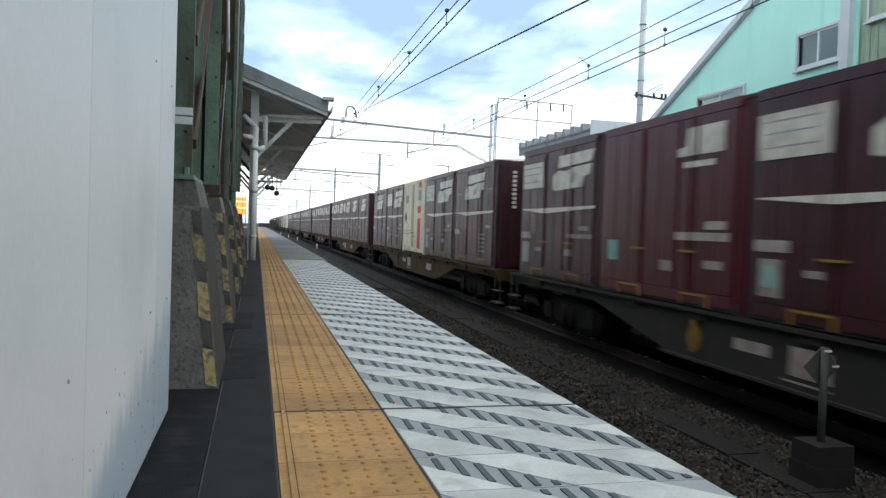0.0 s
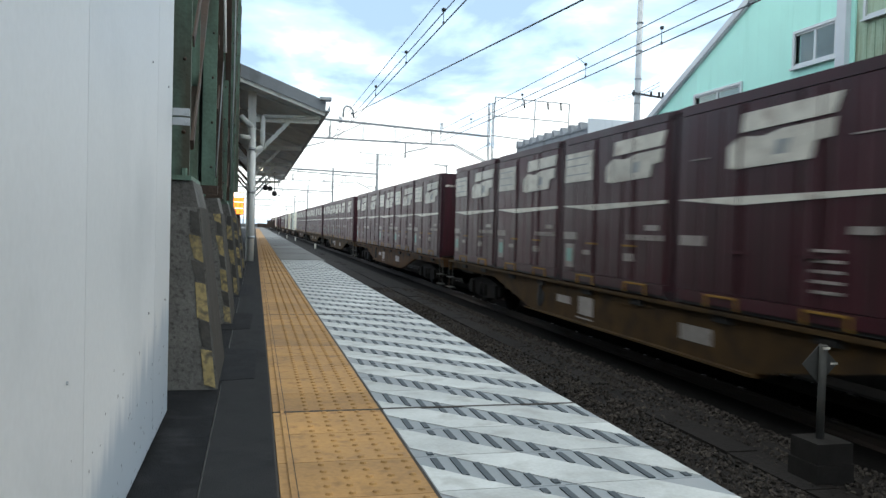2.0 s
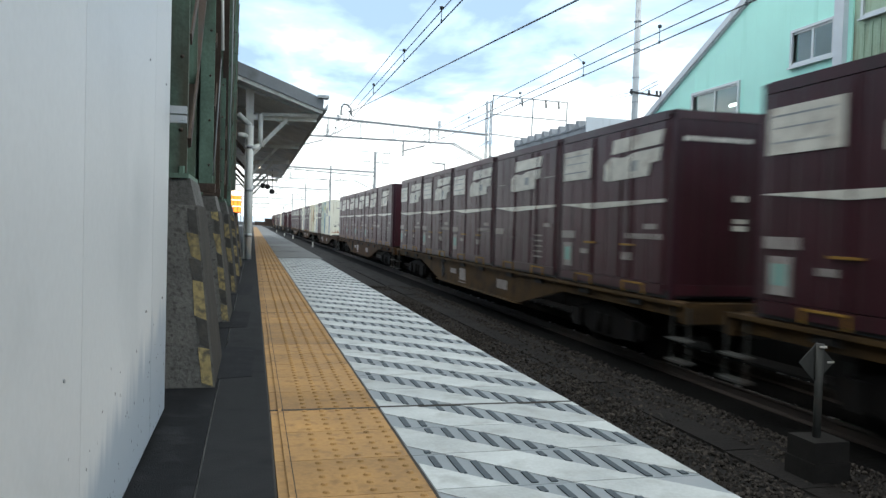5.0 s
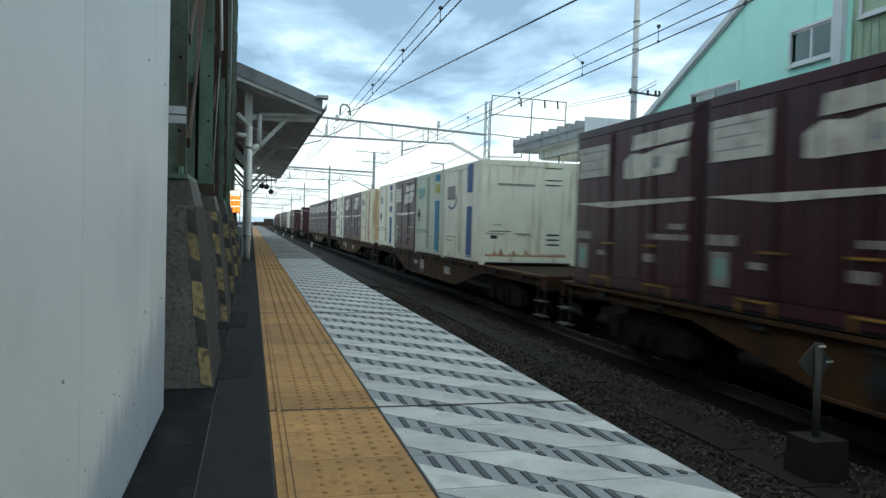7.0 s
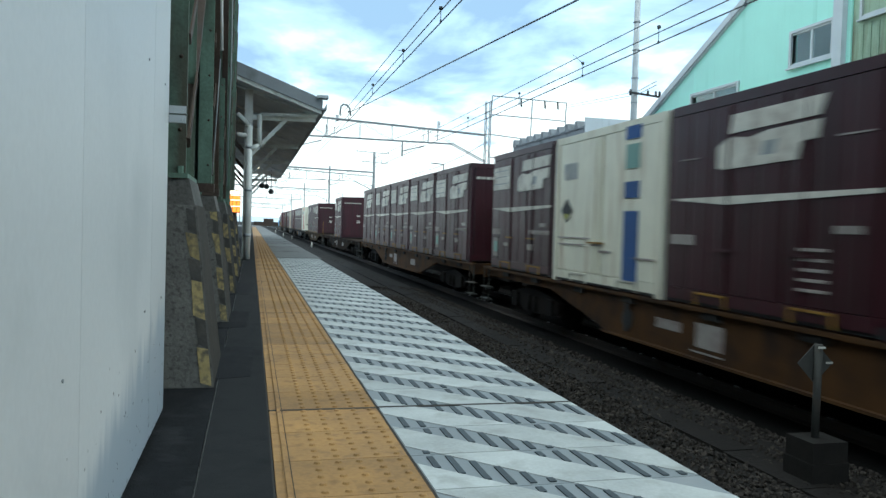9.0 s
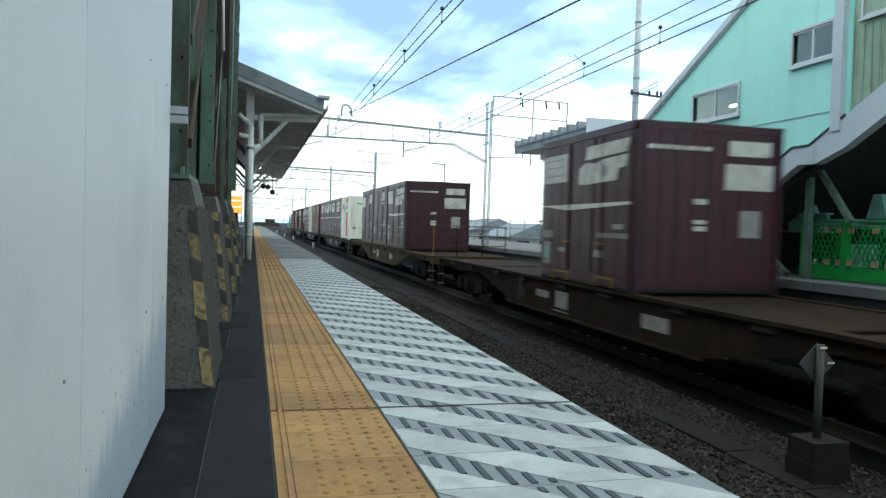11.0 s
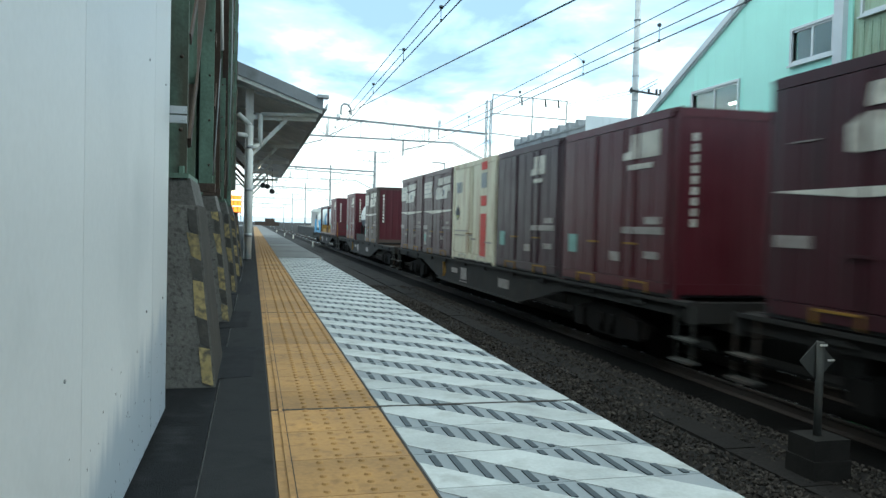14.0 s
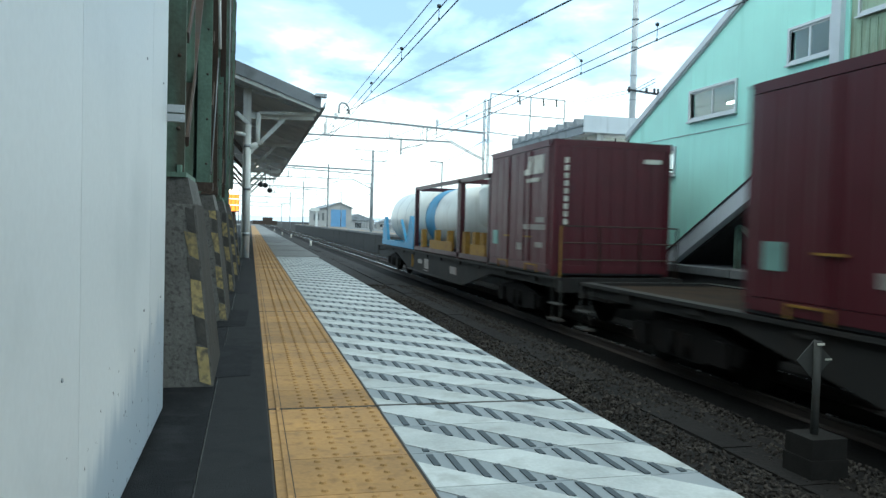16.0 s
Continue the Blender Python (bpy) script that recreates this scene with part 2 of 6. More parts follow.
RUST = (0.11, 0.045, 0.02)
GRIME = (0.06, 0.05, 0.045)
M = dict(
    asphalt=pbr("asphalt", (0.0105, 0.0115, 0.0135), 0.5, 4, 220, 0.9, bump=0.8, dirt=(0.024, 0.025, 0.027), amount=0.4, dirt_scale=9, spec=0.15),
    slab=pbr("platform_concrete", (0.15, 0.155, 0.155), 0.25, 2, 90, 0.85, bump=0.3, dirt=(0.1, 0.1, 0.1), amount=0.3),
    strip=pbr("worn_concrete_strip", (0.024, 0.0255, 0.027), 0.5, 5, 200, 0.9, bump=0.6, dirt=(0.0115, 0.012, 0.013), amount=0.5, dirt_scale=5, spec=0.15),
    yellow=pbr("yellow_tactile_block", (0.31, 0.178, 0.062), 0.3, 4, 60, 0.75, bump=0.2, dirt=(0.15, 0.083, 0.034), amount=0.3, rand=0.08, dirt_scale=17),
    white=pbr("white_road_paint", (0.42, 0.445, 0.44), 0.2, 5, 90, 0.6, bump=0.12, dirt=(0.25, 0.25, 0.235), amount=0.36, dirt_scale=9),
    grey=pbr("light_grey_tile", (0.21, 0.235, 0.25), 0.1, 6, 90, 0.6, bump=0.1, dirt=(0.3, 0.31, 0.32), amount=0.15),
    bar=pbr("dark_grip_bar", (0.05, 0.066, 0.078), 0.2, 20, 200, 0.7, bump=0.2),
    joint=pbr("dark_joint", (0.035, 0.03, 0.025), 0.2, 20, 90, 0.9),
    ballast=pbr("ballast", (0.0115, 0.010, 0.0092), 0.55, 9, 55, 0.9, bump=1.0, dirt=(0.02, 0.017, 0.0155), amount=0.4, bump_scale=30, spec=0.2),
    # ballast with the shade below the train put into its colour
    shadedbed=pbr("shaded_bed_ballast", (0.0052, 0.0046, 0.0042), 0.5, 9, 55, 0.95, bump=1.0, bump_scale=30, spec=0.08),
    stone=pbr("ballast_stone", (0.03, 0.0255, 0.022), 0.35, 3, 40, 0.9, bump=0.3, rand=0.2, spec=0.2),
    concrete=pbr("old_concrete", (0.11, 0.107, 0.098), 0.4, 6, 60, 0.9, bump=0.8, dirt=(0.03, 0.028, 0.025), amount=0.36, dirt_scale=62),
    darkcon=pbr("dark_platform_wall", (0.04, 0.04, 0.039), 0.3, 2, 60, 0.9, bump=0.4, dirt=(0.024, 0.023, 0.022), amount=0.4, streak=True),
    dullpost=pbr("dull_grey_post", (0.05, 0.05, 0.046), 0.2, 6, 60, 0.75, bump=0.1, dirt=RUST, amount=0.2),
    footblock=pbr("dark_concrete_block", (0.019, 0.0175, 0.016), 0.3, 8, 60, 0.9, spec=0.2, bump=0.5, dirt=(0.02, 0.02, 0.018), amount=0.3, dirt_scale=20),
    steel=pbr("rail_steel", (0.05, 0.038, 0.032), 0.2, 5, 80, 0.75, metal=0.1, bump=0.1, dirt=(0.045, 0.028, 0.02), amount=0.4),
    railtop=pbr("polished_rail_head", (0.55, 0.55, 0.55), 0.08, 5, 80, 0.25, metal=1.0, bump=0.03),
    sleeper=pbr("concrete_sleeper", (0.06, 0.055, 0.05), 0.2, 5, 60, 0.9, bump=0.3),
    panel=pbr("white_wall_panel", (0.55, 0.57, 0.575), 0.07, 1.2, 60, 0.5, bump=0.05, dirt=(0.40, 0.43, 0.44), amount=0.2, dirt_scale=1.6),
    greenold=pbr("weathered_green_paint", (0.105, 0.165, 0.125), 0.4, 5, 60, 0.75, bump=0.4, dirt=(0.06, 0.05, 0.033), amount=0.48, streak=True, dirt_scale=4),
    rusty=pbr("rusty_brown_steel", (0.06, 0.041, 0.03), 0.4, 6, 60, 0.8, bump=0.5, dirt=(0.05, 0.045, 0.04), amount=0.4),
    darkwall=pbr("dark_corrugated_wall", (0.06, 0.075, 0.065), 0.3, 2, 40, 0.85, bump=0.3, dirt=(0.03, 0.03, 0.03), amount=0.4, streak=True),
    tigery=pbr("worn_yellow_stripe", (0.31, 0.245, 0.11), 0.3, 8, 70, 0.85, bump=0.4, dirt=(0.085, 0.08, 0.065), amount=0.6, dirt_scale=30),
    tigerk=pbr("worn_black_stripe", (0.05, 0.048, 0.044), 0.4, 8, 70, 0.85, bump=0.4, dirt=(0.10, 0.092, 0.075), amount=0.3, dirt_scale=9),
    galv=pbr("galvanised_steel", (0.42, 0.44, 0.45), 0.12, 4, 60, 0.5, metal=0.5, bump=0.08, dirt=(0.25, 0.25, 0.25), amount=0.2),
    whitepaint=pbr("white_painted_steel", (0.74, 0.745, 0.71), 0.1, 4, 60, 0.55, bump=0.08, dirt=(0.28, 0.26, 0.23), amount=0.2, streak=True),
    roofgrey=pbr("grey_roof_sheet", (0.24, 0.26, 0.28), 0.15, 2, 40, 0.6, bump=0.1, dirt=(0.09, 0.1, 0.1), amount=0.3),
    underside=pbr("grey_canopy_lining", (0.80, 0.83, 0.84), 0.12, 2, 40, 0.75, bump=0.1, dirt=(0.4, 0.43, 0.44), amount=0.15),
    mint=pbr("mint_green_wall", (0.50, 0.89, 0.77), 0.05, 1.2, 50, 0.6, bump=0.05, dirt=(0.36, 0.74, 0.61), amount=0.15, streak=True, dirt_scale=1.4),
    mintold=pbr("stained_green_wall", (0.36, 0.47, 0.34), 0.2, 3, 50, 0.75, bump=0.15, dirt=(0.17, 0.16, 0.10), amount=0.4, streak=True, dirt_scale=3),
    trimgrey=pbr("pale_grey_trim", (0.58, 0.62, 0.65), 0.08, 2, 50, 0.6, bump=0.06, dirt=(0.33, 0.36, 0.37), amount=0.2, streak=True),
    alu=pbr("aluminium_frame", (0.55, 0.57, 0.57), 0.06, 5, 60, 0.4, metal=0.5, bump=0.03),
    glass=glass("window_glass"),
    darkroom=pbr("dim_interior", (0.10, 0.11, 0.11), 0.3, 2, 30, 0.9, bump=0.0),
    black=pbr("dark_metal", (0.03, 0.032, 0.034), 0.2, 6, 60, 0.6, bump=0.1),
    wire=pbr("wire_metal", (0.06, 0.07, 0.08), 0.1, 6, 60, 0.5, metal=0.3, bump=0.0),
    mast=pbr("weathered_mast", (0.27, 0.29, 0.30), 0.15, 3, 60, 0.65, bump=0.1, dirt=(0.1, 0.09, 0.08), amount=0.3),
    gate=pbr("bright_green_gate", (0.03, 0.29, 0.05), 0.15, 5, 60, 0.5, bump=0.06, dirt=(0.02, 0.15, 0.03), amount=0.2),
    wood=pbr("pale_wood_block", (0.30, 0.23, 0.14), 0.25, 8, 80, 0.8, bump=0.3),
    teal=pbr("pale_green_machine_paint", (0.30, 0.55, 0.42), 0.15, 4, 60, 0.6, bump=0.1, dirt=(0.1, 0.16, 0.12), amount=0.3),
    maroon=pbr("maroon_container_paint", (0.043, 0.0076, 0.0132), 0.2, 2.2, 50, 0.43, spec=0.45, bump=0.06, dirt=(0.026, 0.0105, 0.0112), amount=0.46, streak=True, rand=0.14, dirt_scale=2.6),
    maroonold=pbr("faded_brown_container_paint", (0.066, 0.046, 0.036), 0.2, 2.2, 50, 0.5, spec=0.5, bump=0.06, dirt=(0.06, 0.042, 0.034), amount=0.4, streak=True, rand=0.12),
    red=pbr("red_container_paint", (0.072, 0.007, 0.0135), 0.15, 2.2, 50, 0.43, spec=0.45, bump=0.06, dirt=(0.07, 0.016, 0.02), amount=0.25, streak=True, rand=0.08),
    cream=pbr("off_white_container_paint", (0.78, 0.76, 0.63), 0.08, 2, 50, 0.55, bump=0.06, dirt=(0.38, 0.27, 0.16), amount=0.3, streak=True, rand=0.05, dirt_scale=3),
    beige=pbr("yellowed_container_paint", (0.68, 0.645, 0.49), 0.1, 2, 50, 0.6, bump=0.08, dirt=(0.33, 0.18, 0.085), amount=0.42, streak=True, rand=0.05, dirt_scale=3),
    sagegrey=pbr("pale_sage_container_paint", (0.53, 0.57, 0.47), 0.12, 2, 50, 0.6, bump=0.08, dirt=(0.30, 0.31, 0.23), amount=0.35, streak=True, rand=0.05, dirt_scale=3),
    yellowend=pbr("rust_yellowed_container_paint", (0.56, 0.43, 0.26), 0.15, 2, 50, 0.6, bump=0.08, dirt=(0.26, 0.14, 0.06), amount=0.5, streak=True, dirt_scale=3),
    deepblue=pbr("deep_blue_stripe_paint", (0.02, 0.19, 0.33), 0.2, 5, 50, 0.6, bump=0.03, dirt=(0.08, 0.2, 0.28), amount=0.2),
    yellowmark=pbr("faded_yellow_marking", (0.38, 0.40, 0.10), 0.2, 5, 50, 0.6, bump=0.03, dirt=(0.4, 0.18, 0.1), amount=0.4),
    streaked=pbr("dark_side_concrete", (0.04, 0.037, 0.032), 0.4, 7, 60, 0.9, spec=0.15, bump=0.6, dirt=(0.066, 0.06, 0.05), amount=0.3, streak=True, dirt_scale=9),
    mark=pbr("dirty_white_marking", (0.62, 0.6, 0.53), 0.2, 5, 50, 0.6, bump=0.03, dirt=(0.3, 0.24, 0.2), amount=0.36, dirt_scale=4),
    markdim=pbr("faded_marking", (0.32, 0.29, 0.27), 0.25, 9, 60, 0.7, bump=0.03, dirt=(0.16, 0.08, 0.08), amount=0.3),
    tealsticker=pbr("green_white_sticker", (0.22, 0.38, 0.34), 0.15, 5, 50, 0.6, bump=0.0),
    redmark=pbr("red_stripe_paint", (0.52, 0.05, 0.04), 0.12, 5, 50, 0.6, bump=0.03),
    rustmark=pbr("faded_rust_stripe_paint", (0.42, 0.22, 0.13), 0.2, 5, 50, 0.65, bump=0.03, dirt=(0.5, 0.4, 0.28), amount=0.4, streak=True),
    greymark=pbr("faded_grey_marking", (0.30, 0.32, 0.33), 0.25, 7, 60, 0.7, bump=0.03, dirt=(0.5, 0.48, 0.4), amount=0.3),
    bluemark=pbr("blue_stripe_paint", (0.03, 0.085, 0.25), 0.15, 5, 50, 0.6, bump=0.03),
    skymark=pbr("light_blue_stripe_paint", (0.16, 0.42, 0.52), 0.12, 5, 50, 0.6, bump=0.03),
    lever=pbr("yellow_lever_paint", (0.27, 0.15, 0.022), 0.25, 9, 60, 0.7, bump=0.1, dirt=RUST, amount=0.3),
    under=pbr("wagon_grey_dirty", (0.017, 0.0155, 0.0142), 0.3, 3, 50, 0.8, bump=0.2, dirt=(0.03, 0.022, 0.017), amount=0.4),
    khaki=pbr("wagon_mustard_dirty", (0.07, 0.04, 0.014), 0.3, 3, 50, 0.8, spec=0.2, bump=0.2, dirt=(0.026, 0.017, 0.01), amount=0.45),
    brown=pbr("wagon_brown_dirty", (0.07, 0.033, 0.011), 0.35, 3, 50, 0.8, spec=0.2, bump=0.2, dirt=(0.022, 0.014, 0.011), amount=0.5),
    soot=pbr("wagon_sooty_brown", (0.03, 0.019, 0.012), 0.35, 3, 50, 0.92, spec=0.1, bump=0.2, dirt=(0.014, 0.011, 0.009), amount=0.5),
    darkmaroon=pbr("dark_maroon_container_paint", (0.032, 0.006, 0.013), 0.2, 2.2, 50, 0.43, spec=0.45, bump=0.06, dirt=(0.022, 0.008, 0.011), amount=0.4, streak=True, rand=0.1, dirt_scale=2.2),
    bogie=pbr("bogie_grime", (0.011, 0.0098, 0.009), 0.3, 4, 50, 0.9, bump=0.3, spec=0.15, dirt=(0.022, 0.013, 0.009), amount=0.2),
    tankwhite=pbr("white_tank_paint", (0.64, 0.66, 0.63), 0.07, 2, 50, 0.4, bump=0.04, dirt=(0.4, 0.38, 0.33), amount=0.18, streak=True),
    tanknavy=pbr("dark_blue_tank_paint", (0.035, 0.06, 0.085), 0.2, 3, 50, 0.5, bump=0.06, dirt=(0.1, 0.13, 0.15), amount=0.25, streak=True),
    tankblue=pbr("blue_tank_paint", (0.06, 0.26, 0.46), 0.15, 3, 50, 0.5, bump=0.05, dirt=(0.05, 0.15, 0.25), amount=0.2),
    bark=pbr("dark_bark", (0.10, 0.09, 0.083), 0.3, 8, 60, 0.9, bump=0.4),
    hill=pbr("hazy_hill", (0.62, 0.70, 0.78), 0.05, 0.01, 1, 1.0, bump=0.0, spec=0.0),
    shedwall=pbr("pale_shed_cladding", (0.42, 0.41, 0.39), 0.08, 1, 20, 0.8, bump=0.05),
    shutter=pbr("blue_shutter", (0.17, 0.34, 0.55), 0.08, 1, 20, 0.6, bump=0.05),
    grass=pbr("dry_grass", (0.16, 0.15, 0.09), 0.4, 1.5, 25, 0.95, bump=0.4),
    tube=glow("lit_tube", (1.0, 0.98, 0.9), 4.0),
    orange=glow("lit_orange_panel", (1.0, 0.27, 0.035), 1.5),
    amber=glow("lit_pale_panel", (1.0, 0.80, 0.6), 2.0),
    leds=glow("lit_green_letters", (0.35, 0.7, 0.25), 0.5),
)


def vary_islands(m, low, high):
    """Let every loose piece of a joined mesh have its own lightness."""
    n, l = m.node_tree.nodes, m.node_tree.links
    bs = n["Principled BSDF"]
    src = bs.inputs["Base Color"].links[0].from_socket
    geo = n.new("ShaderNodeNewGeometry")
    mr = n.new("ShaderNodeMapRange")
    mr.inputs[3].default_value, mr.inputs[4].default_value = low, high
    l.new(geo.outputs["Random Per Island"], mr.inputs[0])
    sc = n.new("ShaderNodeVectorMath"); sc.operation = "SCALE"
    l.new(src, sc.inputs[0]); l.new(mr.outputs[0], sc.inputs["Scale"])
    l.new(sc.outputs[0], bs.inputs["Base Color"])


def foot_tint(m, colour):
    """A blue grey tint with a brushed, ragged edge, denser low down and towards the free end of the hoarding."""
    n, l = m.node_tree.nodes, m.node_tree.links
    bs = n["Principled BSDF"]
    src = bs.inputs["Base Color"].links[0].from_socket
    tc = n.new("ShaderNodeTexCoord")
    sep = n.new("ShaderNodeSeparateXYZ")
    l.new(tc.outputs["Object"], sep.inputs[0])
    mp = n.new("ShaderNodeMapping"); mp.inputs["Scale"].default_value = (1, 11, 1.6)
    l.new(tc.outputs["Object"], mp.inputs[0])
    no = n.new("ShaderNodeTexNoise"); no.inputs["Scale"].default_value, no.inputs["Detail"].default_value = 1.6, 5
    l.new(mp.outputs[0], no.inputs["Vector"])
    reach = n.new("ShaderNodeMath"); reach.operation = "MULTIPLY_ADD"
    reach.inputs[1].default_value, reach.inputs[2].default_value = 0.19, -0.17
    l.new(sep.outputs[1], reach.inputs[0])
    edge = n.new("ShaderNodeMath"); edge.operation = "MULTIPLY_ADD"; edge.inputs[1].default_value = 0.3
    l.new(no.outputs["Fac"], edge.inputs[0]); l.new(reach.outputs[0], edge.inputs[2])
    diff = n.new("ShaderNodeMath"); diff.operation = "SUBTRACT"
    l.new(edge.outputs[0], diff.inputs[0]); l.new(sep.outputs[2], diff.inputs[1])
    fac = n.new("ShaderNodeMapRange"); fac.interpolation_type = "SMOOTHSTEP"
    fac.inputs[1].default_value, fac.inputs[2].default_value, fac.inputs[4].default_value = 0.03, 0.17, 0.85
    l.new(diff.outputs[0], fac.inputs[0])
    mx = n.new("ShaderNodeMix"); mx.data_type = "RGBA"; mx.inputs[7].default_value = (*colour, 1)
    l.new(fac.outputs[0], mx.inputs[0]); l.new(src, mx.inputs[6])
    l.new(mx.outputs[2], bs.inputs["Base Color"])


foot_tint(M["panel"], (0.30, 0.36, 0.42))
vary_islands(M["stone"], 0.4, 2.3)
vary_islands(M["bar"], 0.75, 1.3)


# ---- mesh tools ----
def box(bm, x0, x1, y0, y1, z0, z1, mi=0):
    v = [bm.verts.new((x, y, z)) for z in (z0, z1) for x, y in ((x0, y0), (x1, y0), (x1, y1), (x0, y1))]
    for f in ((3, 2, 1, 0), (4, 5, 6, 7), (0, 1, 5, 4), (1, 2, 6, 5), (2, 3, 7, 6), (3, 0, 4, 7)):
        bm.faces.new([v[i] for i in f]).material_index = mi
    return v


def prism(bm, pts, a, b, axis="x", mi=0):
    """Extrude a polygon from a to b along an axis; pts are the other two coordinates in order (yz, xz or xy)."""
    def place(p, k):
        return {"x": (k, p[0], p[1]), "y": (p[0], k, p[1]), "z": (p[0], p[1], k)}[axis]
    lo = [bm.verts.new(place(p, a)) for p in pts]
    hi = [bm.verts.new(place(p, b)) for p in pts]
    n = len(pts)
    faces = [bm.faces.new(lo[::-1]), bm.faces.new(hi)]
    faces += [bm.faces.new((lo[i], lo[(i + 1) % n], hi[(i + 1) % n], hi[i])) for i in range(n)]
    for f in faces:
        f.material_index = mi
    bmesh.ops.recalc_face_normals(bm, faces=faces)


def rod(bm, p0, p1, r, seg=8, r1=None, mi=0, caps=True):
    p0, p1 = Vector(p0), Vector(p1)
    q = (p1 - p0).to_track_quat("Z", "Y")
    rings = []
    for p, rad in ((p0, r), (p1, r if r1 is None else r1)):
        rings.append([bm.verts.new(p + q @ Vector((rad * math.cos(2 * math.pi * i / seg), rad * math.sin(2 * math.pi * i / seg), 0))) for i in range(seg)])
    a, b = rings
    for i in range(seg):
        f = bm.faces.new((a[i], a[(i + 1) % seg], b[(i + 1) % seg], b[i]))
        f.smooth, f.material_index = seg > 6, mi
    if caps:
        bm.faces.new(a[::-1]).material_index = mi
        bm.faces.new(b).material_index = mi


def beam(bm, p0, p1, w, h, mi=0):
    """A bar of rectangular section between two points."""
    p0, p1 = Vector(p0), Vector(p1)
    q = (p1 - p0).to_track_quat("Z", "Y")
    ends = [[bm.verts.new(p + q @ Vector((sx * w / 2, sy * h / 2, 0))) for sx, sy in ((-1, -1), (1, -1), (1, 1), (-1, 1))] for p in (p0, p1)]
    a, b = ends
    for f in ((a[3], a[2], a[1], a[0]), (b[0], b[1], b[2], b[3]), *[(a[i], a[(i + 1) % 4], b[(i + 1) % 4], b[i]) for i in range(4)]):
        bm.faces.new(f).material_index = mi


def tube(bm, pts, r, seg=6):
    """One round tube through all the points."""
    pts = [Vector(p) for p in pts]
    rings = []
    for i, p in enumerate(pts):
        d = (pts[min(i + 1, len(pts) - 1)] - pts[max(i - 1, 0)]).normalized()
        q = d.to_track_quat("Z", "Y")
        rings.append([bm.verts.new(p + q @ Vector((r * math.cos(2 * math.pi * k / seg), r * math.sin(2 * math.pi * k / seg), 0))) for k in range(seg)])
    for ra, rb in zip(rings, rings[1:]):
        for k in range(seg):
            bm.faces.new((ra[k], ra[(k + 1) % seg], rb[(k + 1) % seg], rb[k])).smooth = True
    bm.faces.new(rings[0][::-1])
    bm.faces.new(rings[-1])


def lathe(bm, prof, centre, axis="y", seg=20, mi=0, half=None):
    """Turn a profile of (distance along, radius) round an axis through centre. half: keep only angles in that range."""
    a0, a1 = half or (0, 2 * math.pi)
    closed = half is None
    cnt = seg if closed else seg + 1
    rings = []
    for d, r in prof:
        ring = []
        for i in range(cnt):
            t = a0 + (a1 - a0) * i / seg
            c, s = r * math.cos(t), r * math.sin(t)
            p = {"y": (c, d, s), "x": (d, c, s), "z": (c, s, d)}[axis]
            ring.append(bm.verts.new(Vector(centre) + Vector(p)))
        rings.append(ring)
    faces = []
    for ra, rb in zip(rings, rings[1:]):
        for i in range(cnt if closed else cnt - 1):
            j = (i + 1) % cnt
            f = bm.faces.new((ra[i], ra[j], rb[j], rb[i]))
            f.smooth, f.material_index = True, mi
            faces.append(f)
    bmesh.ops.recalc_face_normals(bm, faces=faces)


def bevelled(bm, w=0.01, seg=1, angle=40):
    e = [e for e in bm.edges if len(e.link_faces) == 2 and e.calc_face_angle(0) > radians(angle)]
    bmesh.ops.bevel(bm, geom=e, offset=w, segments=seg, affect="EDGES", clamp_overlap=True)
    return bm


def mesh(name, bm, mats):
    me = bpy.data.meshes.new(name)
    bm.to_mesh(me)
    bm.free()
    for m in mats if isinstance(mats, (list, tuple)) else (mats,):
        me.materials.append(m)
    return me


def part(name, bm, mats, parent=None, label=""):
    ob = new(name, mesh(name, bm, mats))
    if parent:
        ob.parent = parent
    return tagged(ob, label)


def thing(name, label, category, group="", at=None, kind=""):
    ob = new(name)
    ob.empty_display_size = 0.2
    if at:
        ob.matrix_basis = at
    return tagged(ob, label, category, group, kind)


def solo(name, bm, mats, label, category="", group="", kind=""):
    return tagged(part(name, bm, mats), label, category, group, kind)

# ---- ground, tracks ----
RAIL = -1.2          # top of the rails
TRACK = 6.49         # centre of the track
X0, X1, X2 = 0.072, 0.4685, 1.2463   # tactile strip and platform edge


def build_ground():
    bm = bmesh.new()
    xs = [-400, -60, -8, -2.6, 1.0, 1.6, 2.4, 3.2, 4.0, 4.7, 5.2, 5.7, 7.3, 7.8, 8.6, 12, 40, 400]
    ys = [-60, -10, 0, 5, 10, 15, 20, 30, 45, 70, 110, 170, 300, 600, 1500]
    def height(x, y):
        h = RAIL - 0.2
        if 4.9 < x < 8.1:
            h = RAIL - 0.15
        if 1.2 < x < 4.8:
            h = RAIL - 0.1 + 0.05 * noise.noise((x * 0.8, y * 0.3, 0))
        if x > 30 or x < -30:
            h = RAIL - 0.1
        return h
    g = [[bm.verts.new((x, y, height(x, y))) for x in xs] for y in ys]
    for j in range(len(ys) - 1):
        for i in range(len(xs) - 1):
            f = bm.faces.new((g[j][i], g[j][i + 1], g[j + 1][i + 1], g[j + 1][i]))
            # the track zone is coloured near black to deepen the shade under the wagons
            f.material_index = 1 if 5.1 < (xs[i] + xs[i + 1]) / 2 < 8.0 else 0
    solo("ground", bm, [M["ballast"], M["shadedbed"]], "dark grey brown stone ballast between the platforms", "ballast", kind="structure")


